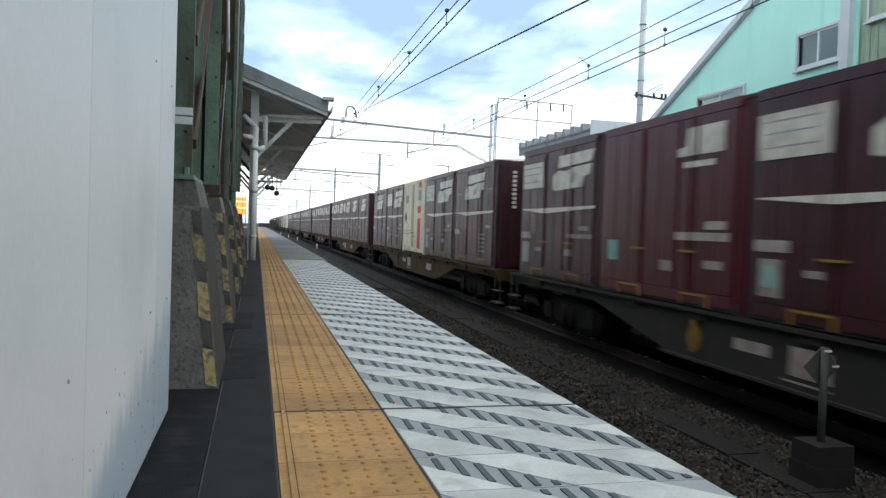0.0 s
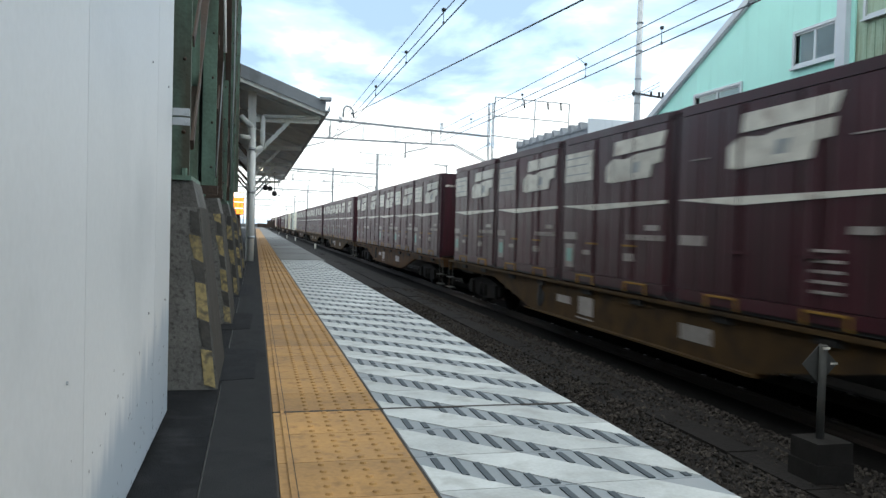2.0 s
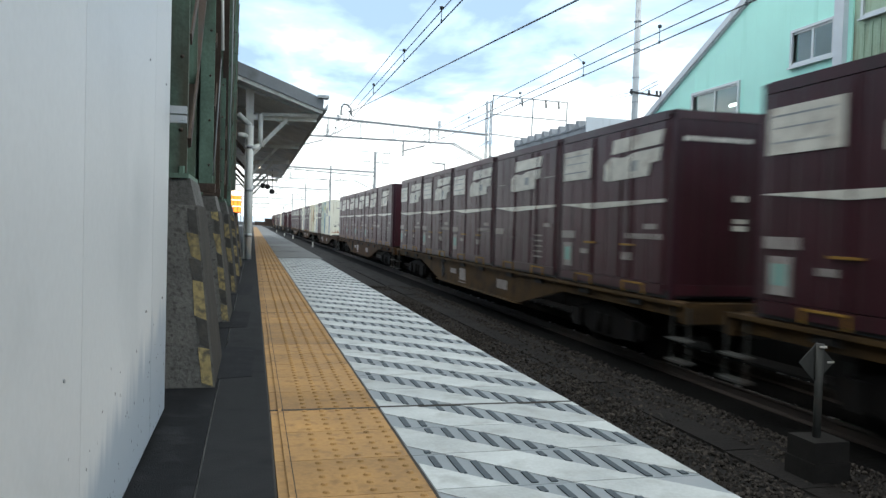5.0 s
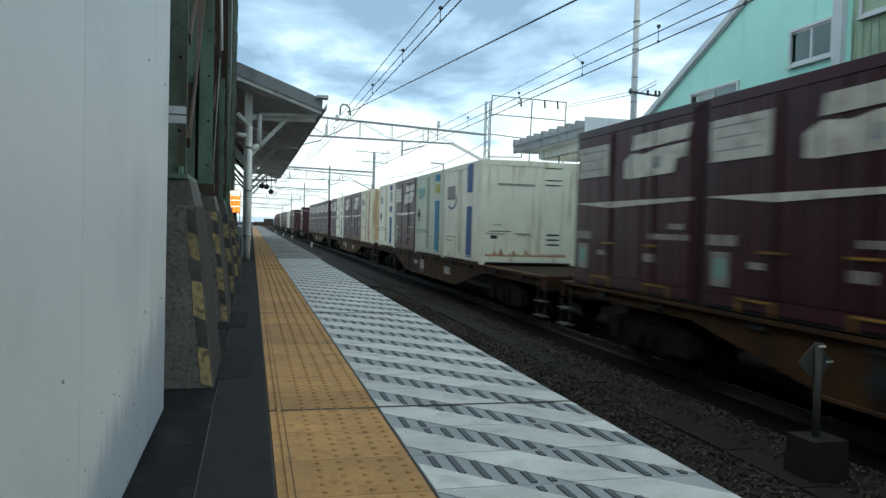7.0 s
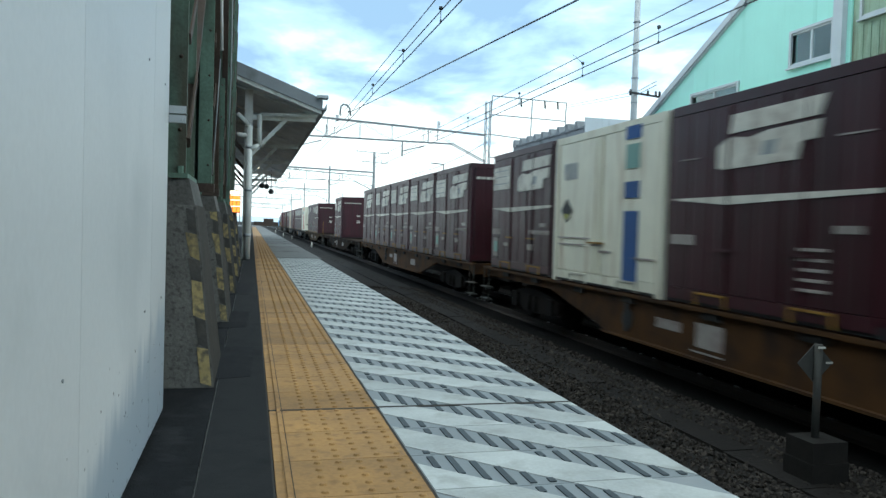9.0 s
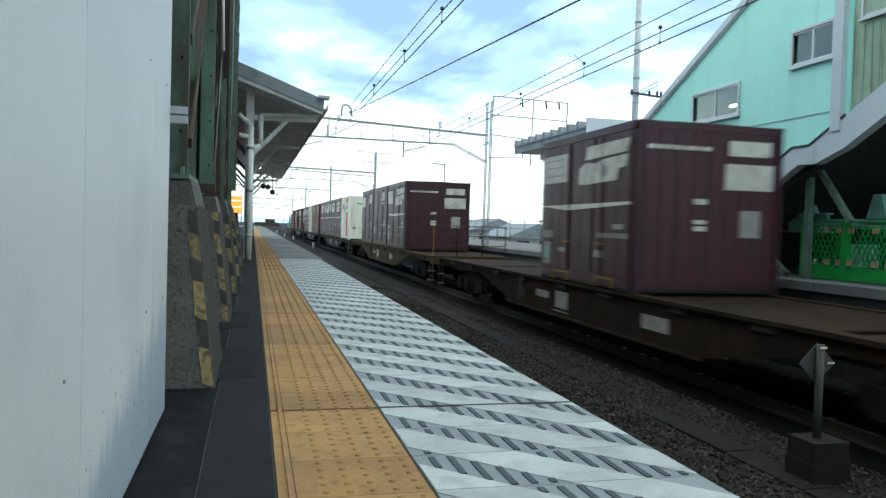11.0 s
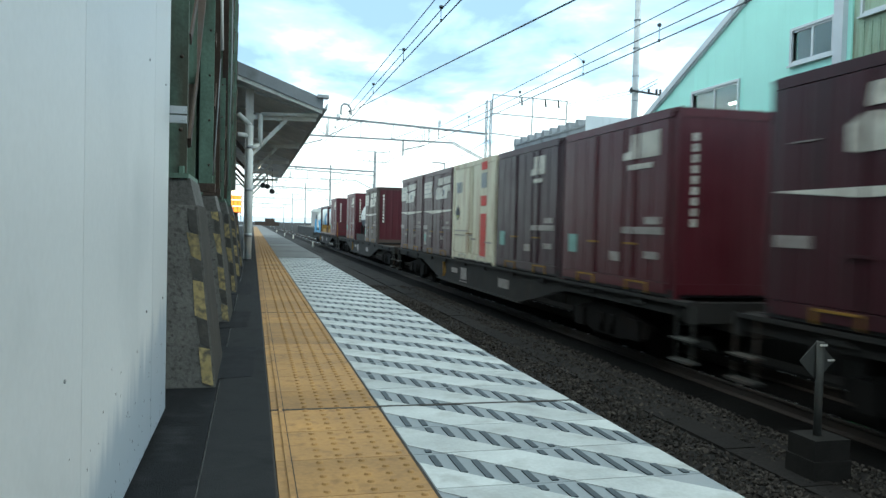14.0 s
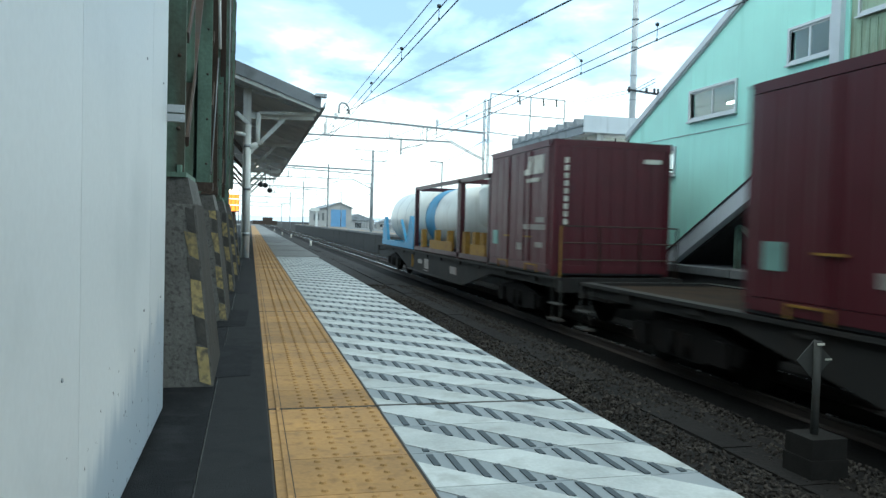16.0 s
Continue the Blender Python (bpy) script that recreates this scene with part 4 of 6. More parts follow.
def build_near_canopy():
    roof = thing("canopy", "grey platform canopy with a sloping roof on white posts", "canopy", kind="structure")
    y0, y1 = 13.5, 35.6
    bm = bmesh.new()
    prism(bm, [(1.13, 2.79), (1.17, 2.68), (1.15, 2.66), (-4.0, 4.42), (-4.0, 4.70), (1.0, 2.86)], y0 + 0.02, y1, "y")
    part("roof_deck", bm, [M["roofgrey"]], roof)
    bm = bmesh.new()
    for k in range(9):
        y = y0 + 0.5 + k * 2.65
        beam(bm, (1.08, y, 2.625), (-3.9, y, 4.235), 0.07, 0.05)
    tagged(part("rafter", bm, M["underside"], roof), kind="stuff")
    bm = bmesh.new()
    prism(bm, [(1.13, 2.70), (1.13, 2.625), (-4.0, 4.28), (-4.0, 4.36)], y0 + 0.05, y1 - 0.03, "y")
    part("lining", bm, M["underside"], roof, "grey boarded underside")
    bm = bmesh.new()
    prism(bm, [(1.15, 2.64), (1.16, 2.82), (1.0, 2.9), (-4.0, 4.75), (-4.0, 4.48)], y0 - 0.06, y0 + 0.015, "y")
    part("gable_board", bm, M["roofgrey"], roof, "dark grey verge flashing")
    bm = bmesh.new()
    prism(bm, [(1.14, 2.58), (1.15, 2.64), (-4.0, 4.47), (-4.0, 4.38)], y0 - 0.03, y0 + 0.02, "y")
    part("verge_trim", bm, M["whitepaint"], roof, "pale verge trim")
    bm = bmesh.new()
    prism(bm, [(1.12, 2.66), (1.23, 2.66), (1.24, 2.76), (1.225, 2.76), (1.215, 2.68), (1.13, 2.68)], y0 - 0.05, y1, "y")
    part("gutter", bm, M["galv"], roof)
    bm = bmesh.new()
    box(bm, 1.05, 1.25, y0 - 0.12, y0 + 0.1, 2.85, 2.90)
    rod(bm, (1.12, y0, 2.75), (1.12, y0, 2.86), 0.02, 8)
    part("roof_end_cap", bm, M["galv"], roof)
    for k in range(5):
        y = y0 + 0.5 + k * 5.3
        post = part("post", (lambda b: (box(b, -0.16, -0.02, y - 0.07, y + 0.07, 0, 3.0), bevelled(b, 0.01))[1])(bmesh.new()), M["whitepaint"], roof)
        bm = bmesh.new()
        beam(bm, (-0.09, y, 2.52), (1.08, y, 2.55), 0.10, 0.10)
        part("cross_beam", bm, M["whitepaint"], post)
        bm = bmesh.new()
        beam(bm, (-0.05, y, 1.85), (0.55, y, 2.5), 0.07, 0.07)
        part("strut", bm, M["whitepaint"], post)
        bm = bmesh.new()
        beam(bm, (-0.12, y, 1.85), (-0.8, y, 2.6), 0.07, 0.07)
        part("strut", bm, M["rusty"], post)
    # white drain pipe at the first post
    pipe = thing("drain_pipe", "white plastic drain pipe with elbows on the first canopy post", "drain pipe")
    bm = bmesh.new()
    y = y0 + 0.35
    rod(bm, (-0.07, y, 0.0), (-0.07, y, 2.35), 0.055, 14)
    rod(bm, (-0.07, y, 1.93), (0.10, y, 2.02), 0.045, 12)
    rod(bm, (0.10, y, 1.99), (0.10, y, 2.56), 0.042, 12)
    rod(bm, (0.10, y, 2.56), (1.1, y, 2.60), 0.036, 12)
    rod(bm, (-0.07, y, 2.16), (-0.28, y, 2.19), 0.045, 12)
    rod(bm, (-0.07, y, 2.35), (-0.28, y, 2.55), 0.045, 12)
    part("pipe", bm, M["whitepaint"], pipe)
    for z in (0.4, 1.2, 1.95):
        bm = bmesh.new()
        rod(bm, (-0.07, y, z), (-0.07, y, z + 0.05), 0.066, 14)
        part("pipe_collar", bm, M["galv"], pipe)
    # hanging lamps and loudspeakers at the far end
    for i, (px, py, pz) in enumerate(((0.36, 31.0, 2.08), (0.55, 31.6, 2.08), (0.72, 31.0, 1.86))):
        bm = bmesh.new()
        rod(bm, (px, py, pz), (px, py, pz + 0.55 + 0.3 * (i == 2)), 0.015, 6)
        lathe(bm, [(-0.13, 0.001), (-0.13, 0.09), (-0.04, 0.11), (0.07, 0.08), (0.1, 0.001)], (px, py, pz), "y", 14)
        solo("round_signal_lamp", bm, M["black"], "dark round lamp hanging under the canopy", "lamp", "lamps under the canopy")
    bm = bmesh.new()
    lathe(bm, [(-0.04, 0.001), (-0.04, 0.05), (0.03, 0.05), (0.03, 0.001)], (0.12, 20.5, 2.1), "y", 12)
    solo("small_lamp", bm, M["amber"], "small lit round lamp under the canopy", "lamp")


# ---- post beside the track ----
def build_marker():
    mk = thing("track_marker", "short steel post with a diamond plate set in a concrete block", "marker post", at=pose(4.54, 5.36, RAIL - 0.12))
    bm = bmesh.new()
    box(bm, -0.165, 0.185, -0.28, 0.06, -0.12, 0.19)
    box(bm, -0.155, 0.175, -0.27, 0.05, 0.195, 0.36)
    bevelled(bm, 0.018, 2)
    part("block", bm, M["footblock"], mk)
    bm = bmesh.new()
    rod(bm, (0.0, -0.1, 0.3), (0.0, -0.1, 1.13), 0.032, 12)
    part("pole", bm, M["dullpost"], mk)
    bm = bmesh.new()
    prism(bm, [(-0.17, 0.97), (0.0, 0.80), (0.17, 0.97), (0.0, 1.14)], -0.068, -0.06, "y")
    part("diamond_plate", bm, M["dullpost"], mk)
    for r in ((-0.03, 0.03, -0.142, -0.128, 1.10, 1.116), (0.10, 0.165, -0.077, -0.07, 0.963, 0.978)):
        bm = bmesh.new()
        box(bm, *r)
        part("reflector", bm, M["mark"], mk)


def build_small_markers():
    for y, x in ((62, 4.75), (90, 4.6), (105, 4.2), (140, 4.2)):
        bm = bmesh.new()
        rod(bm, (x, y, RAIL - 0.25), (x, y, RAIL + 0.3), 0.075, 8)
        solo("distance_post", bm, M["mark"], "small white post standing in the ballast", "post", "white posts along the track")


# ---- far platform ----
XP, XB = 8.4, 8.7


def build_far_platform():
    bm = bmesh.new()
    box(bm, XP + 0.06, 13.5, -8, 150, RAIL - 0.4, -0.13)
    pf = solo("far_platform", bm, [M["darkcon"]], "dark stained concrete wall of the opposite platform", "platform", kind="structure")
    bm = bmesh.new()
    box(bm, XP + 0.45, 13.5, -8, 150, -0.13, -0.004)
    part("paving", bm, M["slab"], pf)
    bm = bmesh.new()
    box(bm, XP, XP + 0.44, 0.008, 1.99, -0.14, 0.0)
    bevelled(bm, 0.015)
    me = mesh("coping_stone", bm, M["slab"])
    for i in range(79):
        s = new("coping_stone", me)
        s.location, s.parent = (0, -8 + 2 * i, 0), pf
    bm = bmesh.new()
    for k in range(28):
        box(bm, XP + 0.05, XP + 0.062, -8 + 5.5 * k, -8 + 5.5 * k + 0.05, RAIL - 0.3, -0.14)
    part("wall_joint", bm, M["joint"], pf)
    bm = bmesh.new()
    box(bm, XP + 0.75, XP + 1.05, 17, 150, -0.01, 0.004)
    part("tactile_strip", bm, M["yellow"], pf)


def window(parent, y0, y1, z0, z1, x, panes=2, lit=False):
    """A sliding window set in the wall that faces the track, from y0 to y1."""
    win = new("window")
    win.parent = parent
    tagged(win, "aluminium sliding window with two panes")
    t = 0.045
    bm = bmesh.new()
    for a in ((y0 - t, y1 + t, z1, z1 + t), (y0 - t, y1 + t, z0 - t, z0), (y0 - t, y0, z0, z1), (y1, y1 + t, z0, z1)):
        box(bm, x - 0.04, x + 0.07, *a)
    bevelled(bm, 0.006)
    part("window_frame", bm, M["alu"], win)
    mid = (y0 + y1) / 2
    bm = bmesh.new()
    box(bm, x - 0.015, x + 0.03, mid - 0.022, mid + 0.022, z0, z1)
    for za, zb in ((z0, z0 + 0.03), (z1 - 0.03, z1)):
        box(bm, x - 0.012, x + 0.028, y0, y1, za, zb)
    part("sash", bm, M["alu"], win)
    for a, b, dx in ((y0, mid, 0.0), (mid, y1, 0.02)):
        bm = bmesh.new()
        box(bm, x + dx, x + dx + 0.005, a, b, z0, z1)
        p = part("pane", bm, M["glass"], win)
        p.visible_shadow = False
    bm = bmesh.new()
    box(bm, x - 0.075, x - 0.03, y0 - t - 0.02, y1 + t + 0.02, z0 - t - 0.025, z0 - t)
    part("window_sill", bm, M["alu"], win)


def build_stair_house():
    """The mint green enclosed stair of the footbridge, rising towards the viewer along the far platform."""
    house = thing("footbridge_stairs", "mint green enclosed footbridge stairway with grey stringer and sliding windows", "station stairs", kind="structure")
    holes = [(14.46, 15.98, 1.90, 2.43), (12.43, 13.92, 2.96, 3.50), (10.08, 10.99, 3.54, 4.07)]
    slope = (4.891 - 3.012) / (16.159 - 12.276)

    def roof(y):
        return 2.84 + slope * (16.5 - y)

    def foot(y):
        """Upper edge of the stringer."""
        if y >= 15.0:
            return -0.02
        if y >= 10.84:
            return 2.16 * (15.0 - y) / 4.16
        if y >= 10.45:
            return 2.16
        return 2.16 + (10.45 - y) * 0.52
    # wall in vertical strips between the stringer and the roof, cut round the windows
    cuts = sorted({16.5, 15.0, 10.84, 10.45, 9.99, *[h[0] for h in holes], *[h[1] for h in holes]}, reverse=True)
    for n, (ya, yb) in enumerate(zip(cuts, cuts[1:])):
        spans = [(foot(ya), foot(yb), roof(ya), roof(yb))]
        for h in holes:
            if h[0] <= yb + 1e-6 and ya <= h[1] + 1e-6:
                spans = [(foot(ya), foot(yb), h[2], h[2]), (h[3], h[3], roof(ya), roof(yb))]
        bm = bmesh.new()
        for fa, fb, ra, rb in spans:
            prism(bm, [(ya, fa), (yb, fb), (yb, rb), (ya, ra)], XB, XB + 0.09, "x")
        part("wall_panel", bm, M["mint"], house)
    # seams
    bm = bmesh.new()
    box(bm, XB - 0.012, XB, 9.99, 16.5, 2.658, 2.668)
    part("wall_seam", bm, M["mast"], house)
    bm = bmesh.new()
    y = 16.2
    while y > 10.1:
        lo, hi = foot(y) + 0.03, roof(y) - 0.05
        blocked = [h for h in holes if h[0] - 0.08 < y < h[1] + 0.08]
        segs = [(lo, blocked[0][2] - 0.1), (blocked[0][3] + 0.08, hi)] if blocked else [(lo, hi)]
        for a, b in segs:
            if b - a > 0.1:
                box(bm, XB - 0.0012, XB, y - 0.003, y + 0.003, a, b)
        y -= 0.3
    part("wall_rib", bm, M["mint"], house)
    for h in holes:
        window(house, *h, XB)
    # sloping roof edge
    bm = bmesh.new()
    ye = 4.0
    prism(bm, [(16.6, roof(16.6)), (ye, roof(ye)), (ye, roof(ye) + 0.20), (16.6, roof(16.6) + 0.20)], XB - 0.05, XB - 0.004, "x")
    prism(bm, [(16.6, roof(16.6) + 0.08), (ye, roof(ye) + 0.08), (ye, roof(ye) + 0.2), (16.6, roof(16.6) + 0.2)], XB - 0.004, XB + 3.2, "x")
    part("roof", bm, M["trimgrey"], house)
    bm = bmesh.new()
    prism(bm, [(16.6, roof(16.6) + 0.02), (ye, roof(ye) + 0.02), (ye, roof(ye) + 0.055), (16.6, roof(16.6) + 0.055)], XB - 0.062, XB - 0.05, "x")
    part("roof_seam", bm, M["mast"], house)
    # stringer
    bm = bmesh.new()
    prism(bm, [(15.0, 0.0), (14.35, 0.0), (12.46, 0.965), (10.69, 1.868), (10.30, 1.858), (9.7, 2.06), (7.0, 3.46), (7.0, 3.95), (9.99, 2.40), (10.45, 2.16), (10.84, 2.16)], XB - 0.07, XB + 0.1, "x")
    part("stringer", bm, M["trimgrey"], house, "pale grey stair stringer")
    bm = bmesh.new()
    pts = [(15.02, 0.0), (10.84, 2.165), (10.45, 2.165), (9.7, 2.555)]
    for a, b in zip(pts, pts[1:]):
        beam(bm, (XB - 0.06, *a), (XB - 0.06, *b), 0.05, 0.035)
    part("stringer_rail", bm, M["black"], house)
    # pilaster and the old part behind it
    bm = bmesh.new()
    box(bm, XB - 0.1, XB + 0.1, 9.79, 9.985, 2.33, 5.9)
    bevelled(bm, 0.015)
    part("pilaster", bm, M["trimgrey"], house)
    bm = bmesh.new()
    box(bm, XB - 0.01, XB + 0.1, 9.702, 9.788, 2.45, 6.0)
    part("wall_panel", bm, M["mint"], house)
    bm = bmesh.new()
    prism(bm, [(9.70, 2.50), (7.0, 3.90), (7.0, 7.2), (9.70, 6.1)], XB + 0.02, XB + 0.1, "x")
    part("old_wall", bm, M["mintold"], house, "stained older green wall")
    bm = bmesh.new()
    y = 9.5
    while y > 7.1:
        box(bm, XB + 0.005, XB + 0.02, y - 0.02, y + 0.02, 2.6 + (9.7 - y) * 0.52, 3.86)
        y -= 0.15
    part("old_wall_batten", bm, M["mintold"], house)
    window(house, 8.2, 9.50, 3.98, 4.6, XB + 0.02)
    # inside faces, back wall and flights
    bm = bmesh.new()
    prism(bm, [(14.1, 0.45), (7.0, 3.9), (7.0, 7.2), (14.1, 3.96)], XB + 2.9, XB + 3.0, "x")
    prism(bm, [(16.5, 0.0), (15.0, 0.0), (14.1, 0.45), (14.1, 1.8), (16.5, 1.8)], XB + 2.9, XB + 3.0, "x")
    # coloured dark, so the dimness behind the windows sits in the wall colour
    part("back_wall", bm, M["darkroom"], house)
    bm = bmesh.new()
    prism(bm, [(15.0, -0.02), (14.35, -0.02), (7.0, 3.5), (7.0, 3.9)], XB + 0.1, XB + 2.9, "x")
    part("stair_flight", bm, M["darkcon"], house)
    bm = bmesh.new()
    for x0, x1, z0, z1 in ((0.1, 0.2, 0.0, 2.72), (1.45, 1.52, 1.9, 2.72), (2.9, 3.0, 0.0, 2.72), (0.1, 3.0, 2.72, 2.85), (0.2, 2.9, 2.12, 2.17)):
        box(bm, XB + x0, XB + x1, 16.41, 16.5, z0, z1)
    part("end_wall", bm, M["mint"], house)
    for y0, y1, z in ((12.5, 14.0, 3.37), (14.6, 15.9, 2.33)):
        for dx in (0.9, 1.8):
            bm = bmesh.new()
            beam(bm, (XB + dx, y0, z), (XB + dx, y1, z), 0.05, 0.05)
            part("tube_light", bm, M["tube"], house, "lit fluorescent tube")
    # frame under the stairs
    under = thing("stair_frame", "dull green steel posts and braces under the stairway", "steel frame", kind="structure")
    for a, b in (((XB + 0.3, 12.63, 0), (XB + 0.3, 12.63, 0.85)), ((XB + 0.3, 10.83, 0), (XB + 0.3, 10.83, 1.8))):
        bm = bmesh.new()
        beam(bm, a, b, 0.10, 0.10)
        part("post", bm, M["greenold"], under)
    for a, b in (((XB + 0.3, 12.5, 0.78), (XB + 0.3, 11.3, 0.04)), ((XB + 0.3, 10.6, 1.78), (XB + 0.3, 9.9, 0.95))):
        bm = bmesh.new()
        beam(bm, a, b, 0.09, 0.08)
        part("brace", bm, M["greenold"], under)
    # pale green machine beam behind
    mac = thing("green_steel_beam", "pale green painted steel beam with round brackets under the stairs", "steel beam", at=pose(XB + 1.1, 0, 0))
    bm = bmesh.new()
    for y0, y1, z0, z1, x0, x1 in ((11.3, 12.4, 1.10, 1.13, -0.1, 0.1), (11.25, 12.45, 0.78, 0.81, -0.1, 0.1), (11.3, 12.3, 0.8, 1.12, -0.02, 0.02),
                                   (9.0, 11.6, 0.86, 1.02, -0.05, 0.05), (9.6, 10.4, 0.98, 1.0, -0.12, 0.12)):
        box(bm, x0, x1, y0, y1, z0, z1)
    part("beam", bm, M["teal"], mac)
    for y in (11.8, 10.2):
        bm = bmesh.new()
        prism(bm, [(y - 0.22, 1.13 if y > 11 else 1.0), (y + 0.22, 1.13 if y > 11 else 1.0), (y + 0.12, 1.3), (y + 0.08, 1.42), (y - 0.08, 1.42), (y - 0.12, 1.3)], -0.05, 0.05, "x")
        part("bracket", bm, M["teal"], mac)
    for y in (10.6, 9.75):
        bm = bmesh.new()
        lathe(bm, [(-0.3, 0.25), (0.3, 0.25)], (0.1, y, 0.3), "z", 14)
        part("drum", bm, M["teal"], mac)
    bm = bmesh.new()
    prism(bm, [(12.2, 0.0), (11.7, 0.0), (11.85, 0.3)], XB + 1.3, XB + 1.35, "x")
    solo("white_sheet", bm, M["mark"], "pale folded sheet lying under the stairs", "sheet")
    bm = bmesh.new()
    box(bm, XB + 3.3, XB + 3.4, 2.0, 16.4, 0.0, 3.2)
    solo("wall_under_stairs", bm, M["darkwall"], "dark wall behind the stairs", "wall", kind="structure")


def build_gate():
    for i, y1 in enumerate((11.2, 10.2, 9.2)):
        gate = thing("green_folding_gate", "bright green folding barrier with scissor lattice and wooden blocks", "gate", "green folding gates", pose(9.2, y1, 0))
        bm = bmesh.new()
        box(bm, -0.03, 0.03, -0.97, 0.0, 0.02, 0.25)
        part("kick_panel", bm, M["gate"], gate)
        for y in (-0.03, -0.97):
            bm = bmesh.new()
            box(bm, -0.04, 0.04, y - 0.03, y + 0.03, 0.0, 0.98)
            part("stile", bm, M["gate"], gate)
        bm = bmesh.new()
        for z in (0.88, 0.96):
            rod(bm, (0, -0.97, z), (0, -0.03, z), 0.013, 6)
        part("top_rail", bm, M["gate"], gate)
        bm = bmesh.new()
        for k in range(9):
            y = -0.06 - k * 0.105
            beam(bm, (-0.02, y, 0.27), (-0.02, max(-0.96, y - 0.34), 0.86), 0.012, 0.022)
            beam(bm, (0.012, y, 0.86), (0.012, max(-0.96, y - 0.34), 0.27), 0.012, 0.022)
        part("lattice", bm, M["gate"], gate)
        for y in (-0.12, -0.62, -0.88):
            for z in (0.3, 0.82):
                bm = bmesh.new()
                box(bm, -0.06, 0.0, y - 0.045, y + 0.045, z - 0.045, z + 0.045)
                bevelled(bm, 0.008)
                part("wooden_block", bm, M["wood"], gate)


def build_far_canopy():
    can = thing("far_canopy", "grey folded-plate canopy roof with lit lamps on the opposite platform", "canopy", kind="structure")
    y0, y1, x0, x1 = 18.6, 24.2, 8.45, 13.0
    bm = bmesh.new()
    n = 9
    pitch = (y1 - y0) / n
    for k in range(n):
        a = y0 + k * pitch
        prism(bm, [(a, 3.42), (a + pitch * 0.55, 3.42), (a + pitch * 0.68, 3.63), (a + pitch * 0.90, 3.63), (a + pitch, 3.42), (a + pitch, 3.40), (a, 3.40)], x0 - 0.03, x1, "x")
    part("folded_roof", bm, M["roofgrey"], can)
    bm = bmesh.new()
    box(bm, x0, x0 + 0.05, y0, y1, 3.18, 3.46)
    part("fascia", bm, M["roofgrey"], can)
    bm = bmesh.new()
    box(bm, x0, x1, y0 - 0.06, y0 - 0.005, 3.22, 3.67)
    part("end_fascia", bm, M["trimgrey"], can)
    bm = bmesh.new()
    prism(bm, [(y0 + 0.05, 3.2), (y1 - 0.05, 3.2), (y1 - 0.05, 3.24), (y0 + 0.05, 3.24)], x0 + 0.05, x1, "x")
    part("lining", bm, M["underside"], can)
    bm = bmesh.new()
    box(bm, x0 + 0.45, x0 + 0.65, y0 + 0.1, y1 - 1.2, 2.92, 3.2)
    box(bm, x0 + 2.6, x0 + 2.8, y0 + 0.1, y1 - 0.1, 2.92, 3.2)
    for y in (y0 + 0.8, y1 - 1.6):
        box(bm, x0 + 0.4, x1, y - 0.08, y + 0.08, 2.86, 3.2)
    part("roof_beam", bm, M["whitepaint"], can)
    for x, y in ((9.33, 19.85), (11.9, 23.4)):
        bm = bmesh.new()
        box(bm, x - 0.09, x + 0.09, y - 0.09, y + 0.09, 0, 2.9)
        bevelled(bm, 0.015)
        col = part("column", bm, M["cream"], can, "cream column with a yellow and black warning band")
        bm = bmesh.new()
        box(bm, x - 0.1, x + 0.1, y - 0.1, y + 0.1, 1.05, 1.68)
        part("warning_band", bm, M["tigerk"], col)
        bm = bmesh.new()
        for s in range(4):
            z = 1.07 + s * 0.15
            prism(bm, [(x - 0.1, z), (x + 0.1, z + 0.16 if s < 3 else min(1.675, z + 0.14)), (x + 0.1, min(1.675, z + 0.24)), (x - 0.1, z + 0.08)], y - 0.106, y - 0.101, "y")
        part("warning_stripe", bm, M["tigery"], col)
        bm = bmesh.new()
        box(bm, x - 0.11, x + 0.11, y - 0.11, y + 0.11, 0.72, 0.98)
        part("collar", bm, M["mark"], col)
    for x, y in ((9.9, 18.9), (9.9, 21.0), (10.9, 18.9), (10.9, 21.4)):
        bm = bmesh.new()
        beam(bm, (x, y, 2.78), (x, y + 1.1, 2.78), 0.07, 0.06)
        part("tube_light", bm, M["tube"], can, "lit fluorescent tube")
    board = thing("departure_board", "dark hanging departure board with lit green letters", "sign", at=pose(9.95, 19.3, 2.42))
    bm = bmesh.new()
    box(bm, -0.27, 0.27, -0.08, 0.08, -0.2, 0.2)
    bevelled(bm, 0.015)
    part("case", bm, M["black"], board)
    bm = bmesh.new()
    rng = random.Random(3)
    for r in range(3):
        x = -0.23
        while x < 0.18:
            w = rng.uniform(0.03, 0.06)
            box(bm, x, x + w, -0.086, -0.08, 0.09 - r * 0.11, 0.13 - r * 0.11)
            x += w + 0.03
    tagged(part("lettering_bars", bm, M["leds"], board), kind="stuff")
    for x in (-0.2, 0.2):
        bm = bmesh.new()
        rod(bm, (x, 0, 0.2), (x, 0, 0.8), 0.018, 8)
        part("hanger", bm, M["black"], board)
    sign = thing("name_board", "grey hanging platform sign with an orange band", "sign", at=pose(8.97, 21.5, 2.17))
    bm = bmesh.new()
    box(bm, -0.4, 0.4, -0.05, 0.05, -0.2, 0.2)
    bevelled(bm, 0.01)
    part("case", bm, M["mast"], sign)
    for x0, x1, z0, z1, m in ((-0.36, 0.1, -0.14, -0.02, "rustmark"), (-0.36, 0.3, 0.05, 0.13, "markdim"), (0.15, 0.35, -0.14, -0.04, "markdim")):
        bm = bmesh.new()
        box(bm, x0, x1, -0.056, -0.05, z0, z1)
        part("writing_bar", bm, M[m], sign)
    bm = bmesh.new()
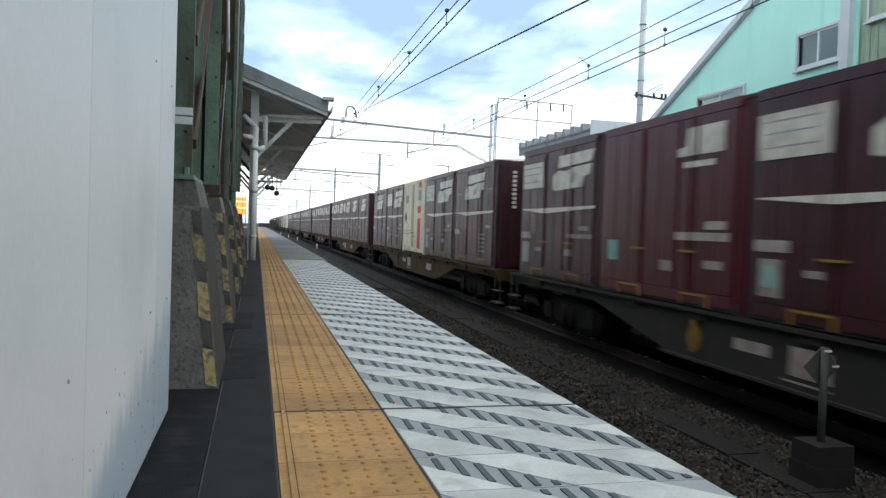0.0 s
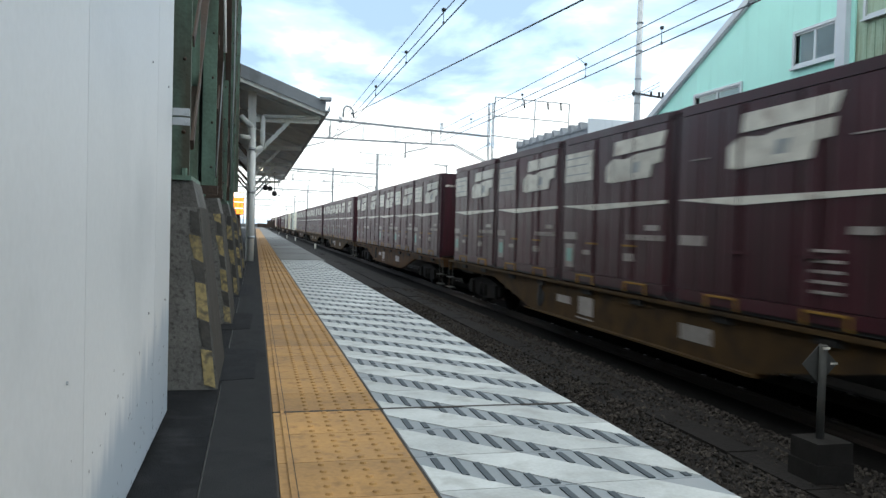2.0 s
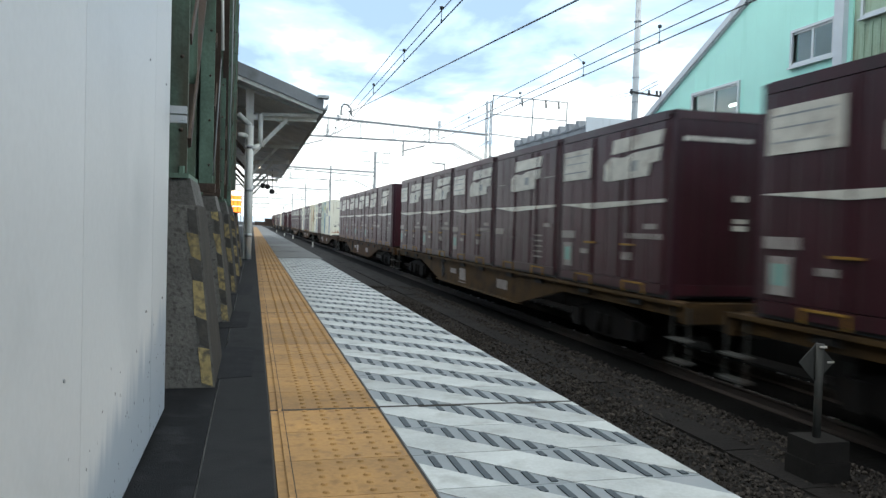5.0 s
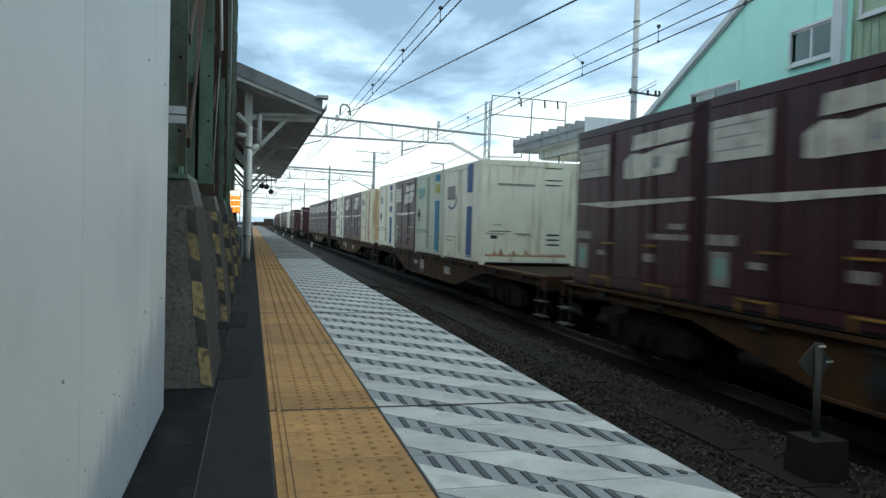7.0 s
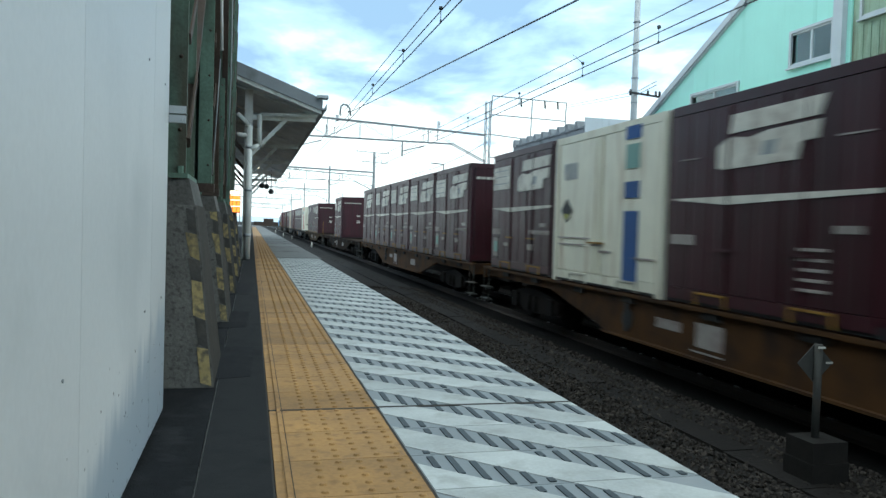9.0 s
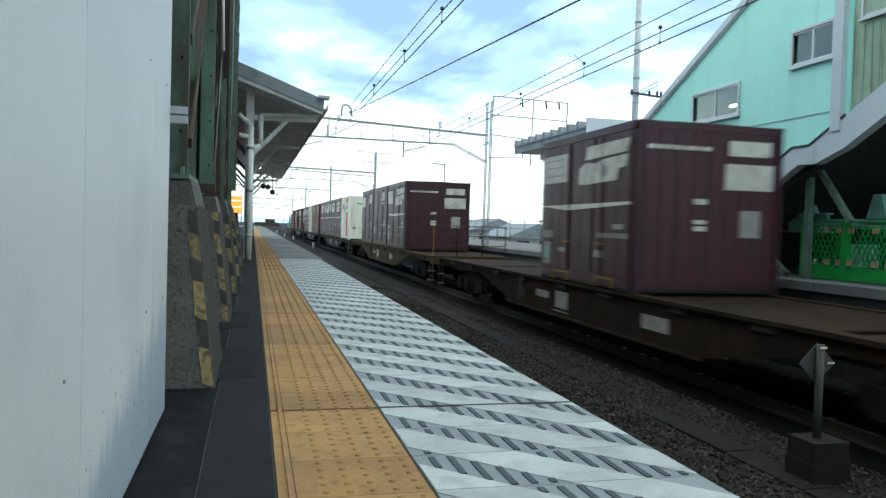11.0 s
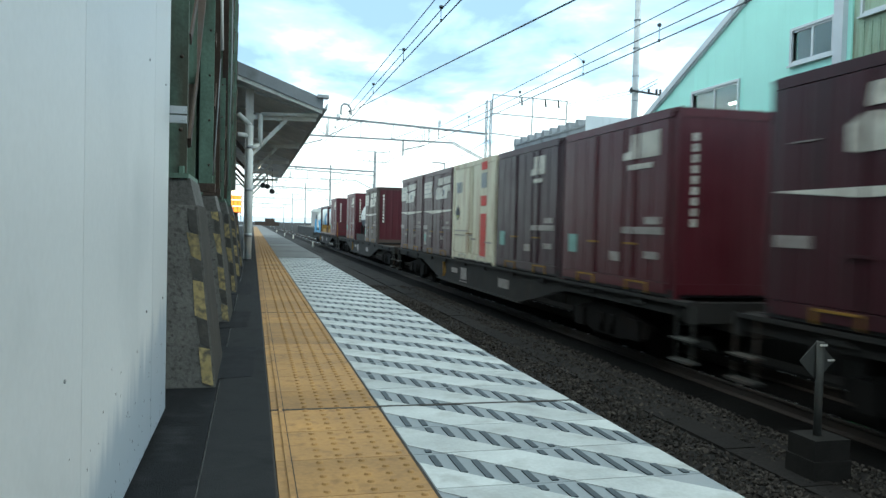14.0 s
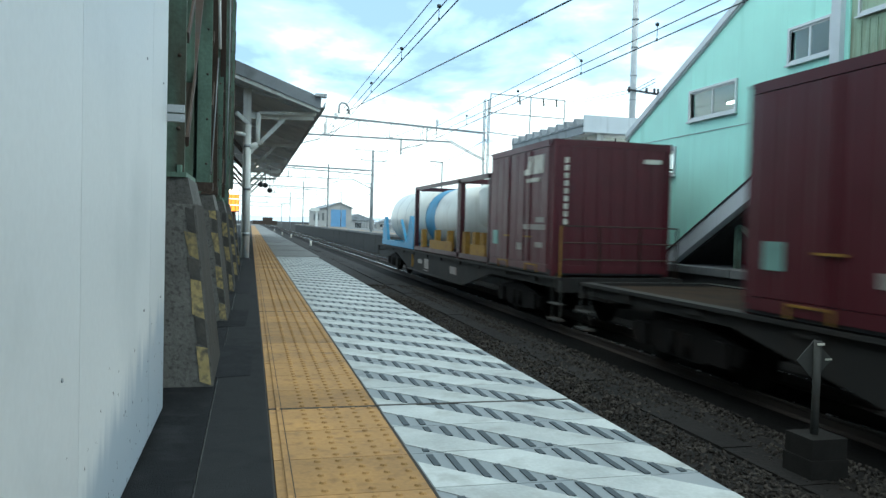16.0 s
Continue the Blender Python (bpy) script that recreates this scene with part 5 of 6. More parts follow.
    rod(bm, (0, 0, 0.14), (0, 0, 1.0), 0.02, 8)
    part("hanger", bm, M["black"], sign)
    # vertical notice on the stair wall
    note = thing("wall_notice", "narrow white vertical notice with dark writing on the mint wall", "notice", at=pose(XB, 16.22, 0.62))
    bm = bmesh.new()
    box(bm, -0.016, 0.0, -0.07, 0.07, 0.0, 0.95)
    part("board", bm, M["mark"], note)
    bm = bmesh.new()
    for k in range(7):
        box(bm, -0.019, -0.016, -0.035, 0.035, 0.06 + k * 0.12, 0.13 + k * 0.12)
    tagged(part("writing_bars", bm, M["black"], note), kind="stuff")
    # end panel and fence behind
    bm = bmesh.new()
    box(bm, 10.1, 10.2, 17.0, 18.2, 0.0, 1.6)
    solo("grey_locker", bm, M["trimgrey"], "pale grey cabinet at the foot of the stairs", "cabinet")
    fence = thing("platform_fence", "dark steel post and rail fence along the platform back", "fence", kind="structure")
    for i in range(40):
        bm = bmesh.new()
        rod(bm, (13.3, 12 + i * 2.2, 0), (13.3, 12 + i * 2.2, 1.15), 0.03, 8)
        part("fence_post", bm, M["mast"], fence)
    for z in (0.25, 0.7, 1.1):
        bm = bmesh.new()
        rod(bm, (13.3, 12, z), (13.3, 98, z), 0.02, 6)
        part("fence_rail", bm, M["mast"], fence)


# ---- overhead line ----
def build_gantry(y, first=False):
    g = thing("catenary_gantry", "steel lattice gantry carrying the overhead line", "gantry", "overhead line gantries", pose(0, y, 0))
    bm = bmesh.new()
    tall = {57: 6.15, 91: 7.5, 135: 7.6, 180: 7.4}.get(y, 5.6)
    if not first:
        rod(bm, (8.86, 0, RAIL), (8.86, 0, tall), 0.1, 10)
    for dx in (-0.09, 0.09) if first else ():
        for dy in (-0.09, 0.09):
            beam(bm, (8.86 + dx, dy, RAIL), (8.86 + dx, dy, 5.6), 0.03, 0.03)
    for k in range(22) if first else ():
        z = RAIL + 0.3 * k
        beam(bm, (8.77, -0.09, z), (8.95, -0.09, z + 0.3), 0.02, 0.01)
        beam(bm, (8.77, 0.09, z + 0.3), (8.95, 0.09, z), 0.02, 0.01)
    part("mast", bm, M["mast"], g)
    bm = bmesh.new()
    rod(bm, (-3.4, 0, RAIL), (-3.4, 0, 5.4), 0.13, 10)
    part("mast", bm, M["mast"], g)
    bm = bmesh.new()
    for dy in (-0.15, 0.15):
        if not first:
            beam(bm, (-3.4, dy, 4.85), (8.8, dy, 4.6), 0.09, 0.09)
        beam(bm, (-3.4, dy, 4.85), (8.8, dy, 4.30), 0.04, 0.04)
        beam(bm, (-3.4, dy, 3.9), (7.45, dy, 3.88), 0.03, 0.03)
        beam(bm, (7.45, dy, 3.88), (8.8, dy, 3.25), 0.035, 0.035)
        xs = [-3.4 + 1.21 * k for k in range(10)]
        for i, x in enumerate(xs[:-1]):
            zt = 4.85 - 0.55 * (x + 3.4) / 12.2
            beam(bm, (x, dy, 3.9), (x, dy, zt), 0.018, 0.018)
            if i % 2:
                beam(bm, (x, dy, 3.9), (xs[i + 1], dy, zt - 0.05), 0.015, 0.015)
            else:
                beam(bm, (x, dy, zt), (xs[i + 1], dy, 3.9), 0.015, 0.015)
    part("truss_beam", bm, M["mast"], g)
    for x in (2.6, TRACK):
        bm = bmesh.new()
        rod(bm, (x - 1.0, 0, 3.5), (x - 0.15, 0, 3.75), 0.022, 6)
        rod(bm, (x - 1.0, 0, 3.9), (x - 1.0, 0, 3.3), 0.03, 6)
        rod(bm, (x, 0, 3.88), (x, 0, 4.35), 0.02, 6)
        part("registration_arm", bm, M["mast"], g)
        bm = bmesh.new()
        for k in range(5):
            lathe(bm, [(-0.012, 0.02), (-0.012, 0.07), (0.012, 0.07), (0.012, 0.02)], (x + 0.4, 0, 4.5 + k * 0.05), "z", 10)
        part("insulator", bm, M["trimgrey"], g)
    if first:
        bm = bmesh.new()
        arc = [(3.1, 4.72), (3.12, 5.02), (3.2, 5.12), (3.35, 5.1), (3.46, 4.98), (3.5, 4.7)]
        tube(bm, [(p[0], 0, p[1]) for p in arc], 0.035, 8)
        part("arched_bracket", bm, M["mast"], g)
        bm = bmesh.new()
        for a, b in (((9.0, 5.85), (12.15, 5.78)), ((8.95, 5.12), (12.1, 5.05)), ((9.02, 5.85), (8.98, 5.0)), ((10.68, 5.8), (10.62, 3.2)), ((12.13, 5.78), (12.05, 3.0)),
                     ((8.9, 4.35), (10.3, 4.25)), ((8.9, 3.45), (10.3, 3.5)), ((10.3, 4.25), (10.3, 3.5))):
            beam(bm, (a[0], 0, a[1]), (b[0], 0, b[1]), 0.035, 0.035)
        part("switch_frame", bm, M["mast"], g)
        for x in (10.2, 11.2, 11.75):
            bm = bmesh.new()
            rod(bm, (x, 0, 5.8), (x + 0.03, 0, 5.5), 0.035, 8)
            part("hanging_insulator", bm, M["black"], g)
    if not first:
        for z, a, b in {57: ((6.1, -1.4, 1.2), (5.35, -0.95, 1.1)), 91: ((6.65, -1.6, 1.3), (5.8, -1.2, 1.0))}.get(y, ((6.4, -1.2, 1.0),)):
            bm = bmesh.new()
            beam(bm, (8.86 + a, 0, z + 0.05), (8.86 + b, 0, z - 0.05), 0.045, 0.045)
            for x in (a + 0.1, a * 0.45, b * 0.5, b - 0.1):
                rod(bm, (8.86 + x, 0, z), (8.86 + x, 0, z + 0.13), 0.025, 6)
            part("cross_arm", bm, M["mast"], g)
    return g


def build_wires():
    def line(name, pts, r, label):
        bm = bmesh.new()
        tube(bm, pts, r)
        return solo(name, bm, M["wire"], label, "wire", "overhead wires")
    for cx, zs, xs in ((2.76, (3.82, 4.05, 4.16), (2.76, 2.80, 2.67)), (6.5, (3.83, 4.11, 4.39), (6.47, 6.68, 6.7))):
        for k, z in enumerate(zs):
            line("overhead_wire", [(xs[k] - 0.06, -12, z), (xs[k], 15, z), (xs[k] + 0.05, 28, z), (cx, 57, z), (cx, 91, z), (cx, 135, z), (cx, 180, z), (cx, 300, z)], (0.0105, 0.0095, 0.0085)[k], "dark taut overhead line wire")
        hang = thing("wire_hangers", "small dark clamps and droppers on the overhead wires", "wire clamp", at=pose(cx, 0, 0))
        for i, y in enumerate((7.2, 9.2, 11.5, 14.5, 18.3, 23.0, 27)):
            bm = bmesh.new()
            rod(bm, (0, y, zs[0]), (0, y, zs[1]), 0.006, 5)
            lathe(bm, [(-0.035, 0.002), (-0.02, 0.034), (0.02, 0.034), (0.035, 0.002)], (0, y, zs[1]), "z", 8)
            box(bm, -0.012, 0.012, y - 0.015, y + 0.015, zs[0], zs[0] + 0.05)
            if i == 3:
                rod(bm, (0, y, zs[1]), (0, y + 0.5, zs[2]), 0.006, 5)
            part("dropper", bm, M["wire"], hang)
    line("cross_wire", [(3.5, 28.5, 4.86), (3.99, 9.0, 3.63), (3.7, 1.5, 2.95)], 0.013, "dark slanting feeder wire crossing the tracks")
    line("feeder_wire", [(8.9, 57, 4.2), (8.9, 51, 3.85), (8.9, 44, 3.62), (8.9, 37, 3.62), (8.88, 32, 3.8), (8.86, 28.5, 4.05)], 0.012, "sagging dark feeder wire between two masts")
    line("feeder_wire", [(8.9, 57, 2.95), (8.9, 64, 2.62), (8.9, 72, 2.6), (8.9, 82, 3.0), (8.9, 91, 3.7)], 0.018, "sagging dark feeder wire between two masts")
    for dz in (0.0, -0.09):
        line("far_wire", [(12.18, 28.5, 5.69 + dz), (10.63, 19.85, 4.72 + dz), (9.6, 17.0, 4.42 + dz)], 0.008, "thin wire between pole and frame")


def build_pole():
    p = thing("utility_pole", "tall pale grey steel utility pole with small cross arms", "utility pole", at=pose(10.6, 20.0, 0))
    bm = bmesh.new()
    rod(bm, (0, 0, -0.01), (0, 0, 9.5), 0.105, 16, 0.075)
    part("shaft", bm, M["galv"], p)
    bm = bmesh.new()
    for z in (4.4, 5.1, 5.9, 6.7):
        rod(bm, (0, 0, z), (0, 0, z + 0.03), 0.102, 16)
    part("band", bm, M["mast"], p)
    bm = bmesh.new()
    beam(bm, (-0.25, -0.15, 4.68), (0.75, -0.15, 4.60), 0.05, 0.05)
    for x in (-0.2, 0.35, 0.6, 0.72):
        rod(bm, (x, -0.15, 4.6), (x, -0.15, 4.76), 0.035, 8)
    part("cross_arm", bm, M["black"], p)


# ---- distance ----
def build_distance():
    shed = thing("shed", "pale corrugated shed with a blue roller door beyond the platform", "shed", at=pose(10.6, 110, -0.05))
    bm = bmesh.new()
    prism(bm, [(0, 0), (3.6, 0), (3.6, 2.75), (1.8, 3.45), (0, 2.75)], 0, 34, "y")
    part("shed_wall", bm, M["shedwall"], shed)
    bm = bmesh.new()
    prism(bm, [(-0.2, 2.7), (1.8, 3.48), (3.8, 2.7), (3.8, 2.8), (1.8, 3.6), (-0.2, 2.8)], -0.2, 34.1, "y")
    part("shed_roof", bm, M["roofgrey"], shed)
    bm = bmesh.new()
    box(bm, 0.6, 2.75, -0.04, -0.005, 0.0, 2.5)
    part("roller_door", bm, M["shutter"], shed)
    bm = bmesh.new()
    for k in range(12):
        box(bm, 0.6, 2.75, -0.055, -0.04, 0.06 + k * 0.2, 0.09 + k * 0.2)
    part("door_slat", bm, M["shutter"], shed)
    for y in (4.0, 12.0, 20.0):
        bm = bmesh.new()
        box(bm, -0.04, -0.004, y, y + 3.0, 0.9, 2.0)
        part("shed_window", bm, M["darkroom"], shed)
    hut = thing("lamp_stand", "white box on a post standing by the shed", "lamp stand", at=pose(8.75, 105, -0.02))
    bm = bmesh.new()
    box(bm, -0.14, 0.14, -0.14, 0.14, 0, 2.1)
    part("post", bm, M["tankwhite"], hut)
    bm = bmesh.new()
    box(bm, -0.85, 0.35, -0.4, 0.6, 2.1, 2.5)
    bevelled(bm, 0.04)
    part("box", bm, M["tankwhite"], hut)
    low = thing("far_building", "low brown building at the far end of the line", "building", at=pose(1.5, 215, -0.6))
    bm = bmesh.new()
    box(bm, -0.9, 5.6, 0, 8, 0, 1.1)
    part("building_wall", bm, M["rusty"], low)
    bm = bmesh.new()
    box(bm, 1.8, 4.4, 1, 7, 1.1, 2.0)
    part("roof_box", bm, M["rusty"], low)
    rng = random.Random(8)
    bm = bmesh.new()
    n = 60
    prev = None
    for i in range(n + 1):
        x = -500 + i * 1500 / n
        z = 9 + 10 * noise.noise((x * 0.004, 3.3, 0)) + 3 * noise.noise((x * 0.02, 1.3, 0))
        cur = (bm.verts.new((x, 1400, -5)), bm.verts.new((x, 1440, z)), bm.verts.new((x, 1600, -5)))
        if prev:
            bm.faces.new((prev[0], cur[0], cur[1], prev[1]))
            bm.faces.new((prev[1], cur[1], cur[2], prev[2]))
        prev = cur
    solo("far_hills", bm, M["hill"], "low hazy blue hills on the horizon", "hills", kind="structure")
    # far town behind the fence
    for i in range(16):
        x, y = 16 + rng.uniform(0, 26), 60 + i * 13 + rng.uniform(-4, 4)
        w, d, h = rng.uniform(5, 9), rng.uniform(5, 9), rng.uniform(1.2, 2.6)
        b = thing("house", "pale hazy house far behind the platform", "house", "far houses", pose(x, y, RAIL - 0.2))
        bm = bmesh.new()
        box(bm, 0, w, 0, d, 0, h)
        part("house_wall", bm, M["shedwall"], b)
        bm = bmesh.new()
        prism(bm, [(-0.3, h), (w + 0.3, h), (w / 2, h + 1.3)], -0.3, d + 0.3, "y")
        part("house_roof", bm, M["roofgrey"], b)
        bm = bmesh.new()
        for k in range(2):
            box(bm, 0.8 + k * 2.2, 2.0 + k * 2.2, -0.03, -0.005, h * 0.35, h * 0.8)
        part("house_window", bm, M["black"], b)
    for i, y in enumerate((46, 75, 100, 122)):
        p = thing("lamp_post", "thin grey platform lamp post", "lamp post", "platform lamp posts", pose(11.5, y, 0))
        bm = bmesh.new()
        rod(bm, (0, 0, 0), (0, 0, 4.6), 0.06, 8, 0.04)
        part("shaft", bm, M["mast"], p)
        bm = bmesh.new()
        beam(bm, (0.05, 0, 4.55), (-0.8, 0, 4.6), 0.1, 0.06)
        part("lamp_head", bm, M["mast"], p)


def build_tree(x, y, z, h, seed):
    rng = random.Random(seed)
    tree = thing("bare_tree", "leafless dark tree with a dense crown of twigs", "tree", "bare trees", pose(x, y, z))
    trunk, twigs = bmesh.new(), bmesh.new()

    def grow(bm, p, way, length, r, depth):
        q = p + way * length
        rod(trunk if depth < 3 else twigs, p, q, r, 6 if depth < 3 else 3, r * 0.72, caps=False)
        if depth >= 7:
            return
        for _ in range(3 if depth < 6 else 2):
            d = (way + Vector((rng.uniform(-1.5, 1.5), rng.uniform(-1.5, 1.5), rng.uniform(-0.3, 0.55)))).normalized()
            grow(bm, p + way * length * rng.uniform(0.6, 1.0), d, length * rng.uniform(0.62, 0.85), r * 0.6, depth + 1)
    grow(trunk, Vector((0, 0, -0.1)), Vector((0.05, 0, 1)).normalized(), h * 0.25, h * 0.018, 0)
    part("trunk", trunk, M["bark"], tree)
    tagged(part("crown", twigs, M["bark"], tree), kind="stuff")


# ---- the freight train ----
L, WID, HGT, PITCH = 3.68, 2.45, 2.5, 3.745


def rect(u0, u1, v0, v1, lean=0.0):
    return [(u0, v0), (u1, v0), (u1 + lean, v1), (u0 + lean, v1)]


def side_marks(c, name, mat, shapes, x=-WID / 2):
    """Flat painted shapes on the side that faces the near platform; u runs from the far end (0) to the near end (1), v up from the base (0 to 1)."""
    for pts in shapes:
        bm = bmesh.new()
        prism(bm, [((1 - u) * L, v * HGT) for u, v in pts], x - 0.005, x + 0.006, "x")
        part(name, bm, M[mat], c)


def end_marks(c, name, mat, shapes, y=0.0):
    """The same on the end that leads; u runs across from the near side, in metres, z up."""
    for u0, u1, z0, z1 in shapes:
        bm = bmesh.new()
        box(bm, -WID / 2 + u0, -WID / 2 + u1, y - 0.004, y + 0.016, z0, z1)
        part(name, bm, M[mat], c)


def ribbed(n, y0, y1, x, deep, gap=0.04):
    """Outline of a pressed sheet with n shallow flutes between y0 and y1, standing out to x."""
    step = (y1 - y0) / n
    pts = []
    for k in range(n):
        a = y0 + k * step
        pts += [(x - deep, a + gap * 0.2), (x, a + gap), (x, a + step - gap), (x - deep, a + step - gap * 0.2)]
    return pts


def container(kind):
    paint = {"A": "maroon", "C": "maroon", "O": "maroonold", "B": "red", "P": "darkmaroon", "R": "beige", "Q": "darkmaroon", "N": "cream", "S": "sagegrey", "T": "cream", "J": "cream", "D": "beige", "E": "maroon", "G": "maroon"}[kind]
    names = {"A": "maroon freight container, white logo blocks, white wedge stripe, on wagon",
             "C": "maroon freight container with stepped white logo and wedge stripe",
             "O": "faded brown freight container with red end and white blocks",
             "G": "maroon freight container with stepped logo, wedge stripe and small code",
             "E": "maroon freight container with white panel, mid-set logo and wedge stripe",
             "B": "bright red freight container with small white logo",
             "Q": "dark maroon freight container with white panel and stepped logo",
             "P": "plain dark maroon freight container with small white logo",
             "R": "cream refrigerated container with red stripe and black diamond label",
             "N": "off-white container with dark blue stripe and curved logo",
             "S": "pale sage container with deep blue panels and diamond label",
             "T": "off-white container with dark blue stripe and black diamond label",
             "D": "stained beige container with dull diamond label",
             "J": "white refrigerated container with red stripe and red curved logo"}
    c = thing("freight_container", names[kind], "freight container", "containers on the train")
    w = WID / 2
    steel = kind in "ACEGOBPQ"
    bm = bmesh.new()
    box(bm, -w + 0.04, w - 0.04, 0.04, L - 0.04, 0.13, HGT - 0.04)
    part("body", bm, M[paint], c)
    post = M[paint]
    deep = 0.045 if steel else 0.0      # steel boxes have their corner posts set back
    for x0, x1 in ((-w + deep, -w + 0.12), (w - 0.12, w - deep)):
        for y0, y1 in ((0, 0.13), (L - 0.13, L)):
            bm = bmesh.new()
            box(bm, x0, x1, y0, y1, 0.0, HGT)
            bevelled(bm, 0.012)
            # the darker maroon paints in the shade of the corner recess
            part("corner_post", bm, M["darkmaroon"] if kind in "ACEGQP" else post, c)
    for z0, z1 in ((0.06, 0.2), (HGT - 0.12, HGT - 0.003)):
        for y0 in (0.003, L - 0.11):
            bm = bmesh.new()
            box(bm, -w + 0.12, w - 0.12, y0, y0 + 0.107, z0, z1)
            part("end_rail", bm, post, c)
        for x0 in (-w + 0.004, w - 0.104):
            bm = bmesh.new()
            box(bm, x0, x0 + 0.1, 0.13, L - 0.13, z0, z1)
            part("side_rail", bm, post, c)
    # pressed steel or smooth insulated door leaves
    for s in (-1, 1):
        for y0, y1, n in ((0.15, 1.36, 3), (1.40, L - 0.15, 5)) if steel else ((0.15, 1.80, 1), (1.84, L - 0.15, 1)):
            bm = bmesh.new()
            out = ribbed(n, y0, y1, w - 0.008, 0.008)
            prism(bm, [(s * x, y) for x, y in out] + [(s * (w - 0.05), y1), (s * (w - 0.05), y0)], 0.21, HGT - 0.13, "z")
            part("side_door", bm, M[paint], c)
    bm = bmesh.new()
    prism(bm, [(-w + 0.02, HGT - 0.05), (w - 0.02, HGT - 0.05), (w - 0.02, HGT - 0.01), (0, HGT + 0.012), (-w + 0.02, HGT - 0.01)], 0.02, L - 0.02, "y")
    part("roof", bm, M[paint], c)
    for y, s in ((0.012, 1), (L - 0.012, -1)):
        bm = bmesh.new()
        if steel:
            out = ribbed(8, -w + 0.13, w - 0.13, 0.0, -0.009, 0.05)
            prism(bm, [(b, y + s * a) for a, b in out] + [(w - 0.13, y + s * 0.05), (-w + 0.13, y + s * 0.05)], 0.2, HGT - 0.12, "z")
        else:
            box(bm, -w + 0.12, w - 0.12, min(y, y + s * 0.05), max(y, y + s * 0.05), 0.2, HGT - 0.12)
        part("end_wall", bm, M["red" if kind in "OB" else "yellowend" if kind == "D" else paint], c)
    if not steel:
        end_marks(c, "end_slot", "black", [(1.6, 2.03, z, z + 0.025) for z in (2.34, 2.05, 1.93)] + [(1.67, 2.0, z, z + 0.04) for z in (0.48, 0.60, 0.72)] + [(0.25, 0.42, 0.62, 0.70)], 0.01)
    # fork pockets and catches
    for y0 in (0.62, 2.30):
        bm = bmesh.new()
        prism(bm, [(y0, 0.03), (y0 + 0.03, 0.03), (y0 + 0.03, 0.155), (y0 + 0.59, 0.155), (y0 + 0.59, 0.03), (y0 + 0.62, 0.03), (y0 + 0.62, 0.18), (y0, 0.18)], -w - 0.012, -w + 0.02, "x")
        part("fork_pocket", bm, M["lever" if steel else "mark"], c, "yellow edged fork pocket" if steel else "")
    bm = bmesh.new()
    box(bm, -w + 0.03, w - 0.03, 0.04, L - 0.04, 0.02, 0.12)
    part("floor_frame", bm, M["black"], c)
    for y in (0.95, 2.2) if steel else (1.72, 1.9):
        bm = bmesh.new()
        rod(bm, (-w - 0.004, y + 0.13, 0.22), (-w - 0.004, y + 0.13, HGT - 0.14), 0.011, 6)
        box(bm, -w - 0.02, -w - 0.004, y, y + 0.3, 0.68, 0.715)
        part("lock_rod", bm, M[paint], c)
        bm = bmesh.new()
        box(bm, -w - 0.024, -w - 0.016, y - 0.06, y + 0.36, 0.685, 0.712)
        part("lock_handle", bm, M["lever" if kind in "BOAPQERTDS" else paint], c)
    # painted marks
    if kind in "AOQE":
        e = {"E": 0.28, "Q": 0.37}.get(kind, 0.335)
        side_marks(c, "white_panel", "mark", [rect(0.045, e, 0.69, 0.885)])
        if kind != "Q":
            side_marks(c, "lettering_bar", "greymark", [rect(0.06, e - 0.03, 0.845, 0.853), rect(0.07, e - 0.05, 0.795, 0.802), rect(0.06, e - 0.04, 0.735, 0.743)], -WID / 2 - 0.0015)
    if kind in "ACEGO":
        d = {"C": -0.17, "G": -0.17, "E": -0.215}.get(kind, 0.0)
        logo = [[(0.535, 0.815), (0.92, 0.828), (0.945, 0.905), (0.55, 0.90)],
                [(0.535, 0.655), (0.84, 0.665), (0.855, 0.735), (0.915, 0.74), (0.925, 0.812), (0.72, 0.805), (0.64, 0.785), (0.535, 0.80)],
                [(0.475, 0.665), (0.525, 0.652), (0.525, 0.795), (0.475, 0.76)]]
        side_marks(c, "logo_block", "mark", [[(u + d, v) for u, v in p] for p in logo])
        side_marks(c, "faded_patch", "greymark", [[(u + d, v) for u, v in rect(0.69, 0.75, 0.70, 0.76, 0.01)]], -WID / 2 - 0.0015)
    if kind == "Q":
        side_marks(c, "logo_block", "mark", [[(0.69, 0.845), (0.91, 0.85), (0.92, 0.905), (0.70, 0.90)], [(0.65, 0.745), (0.87, 0.755), (0.88, 0.80), (0.915, 0.805), (0.915, 0.84), (0.68, 0.832), (0.65, 0.80)]])
        side_marks(c, "small_marking", "markdim", [rect(0.05, 0.17, 0.30, 0.35), rect(0.05, 0.10, 0.11, 0.27), rect(0.62, 0.68, 0.20, 0.24), rect(0.80, 0.90, 0.365, 0.40)])
    if kind == "C":
        side_marks(c, "thin_line", "markdim", [rect(0.10, 0.20, 0.72, 0.726), rect(0.82, 0.93, 0.735, 0.741)])
    if kind in "ACGOE":
        side_marks(c, "wedge_stripe", "mark", [[(0.04, 0.526), (0.36, 0.492), (0.965, 0.516), (0.965, 0.533), (0.04, 0.530)]])
        side_marks(c, "small_marking", "markdim", [rect(0.045, 0.19, 0.30, 0.35), rect(0.82, 0.91, 0.37, 0.40)])
    if kind in "AOE":
        side_marks(c, "small_marking", "markdim", [rect(0.65, 0.73, 0.19, 0.235), rect(0.26, 0.33, 0.205, 0.235)])
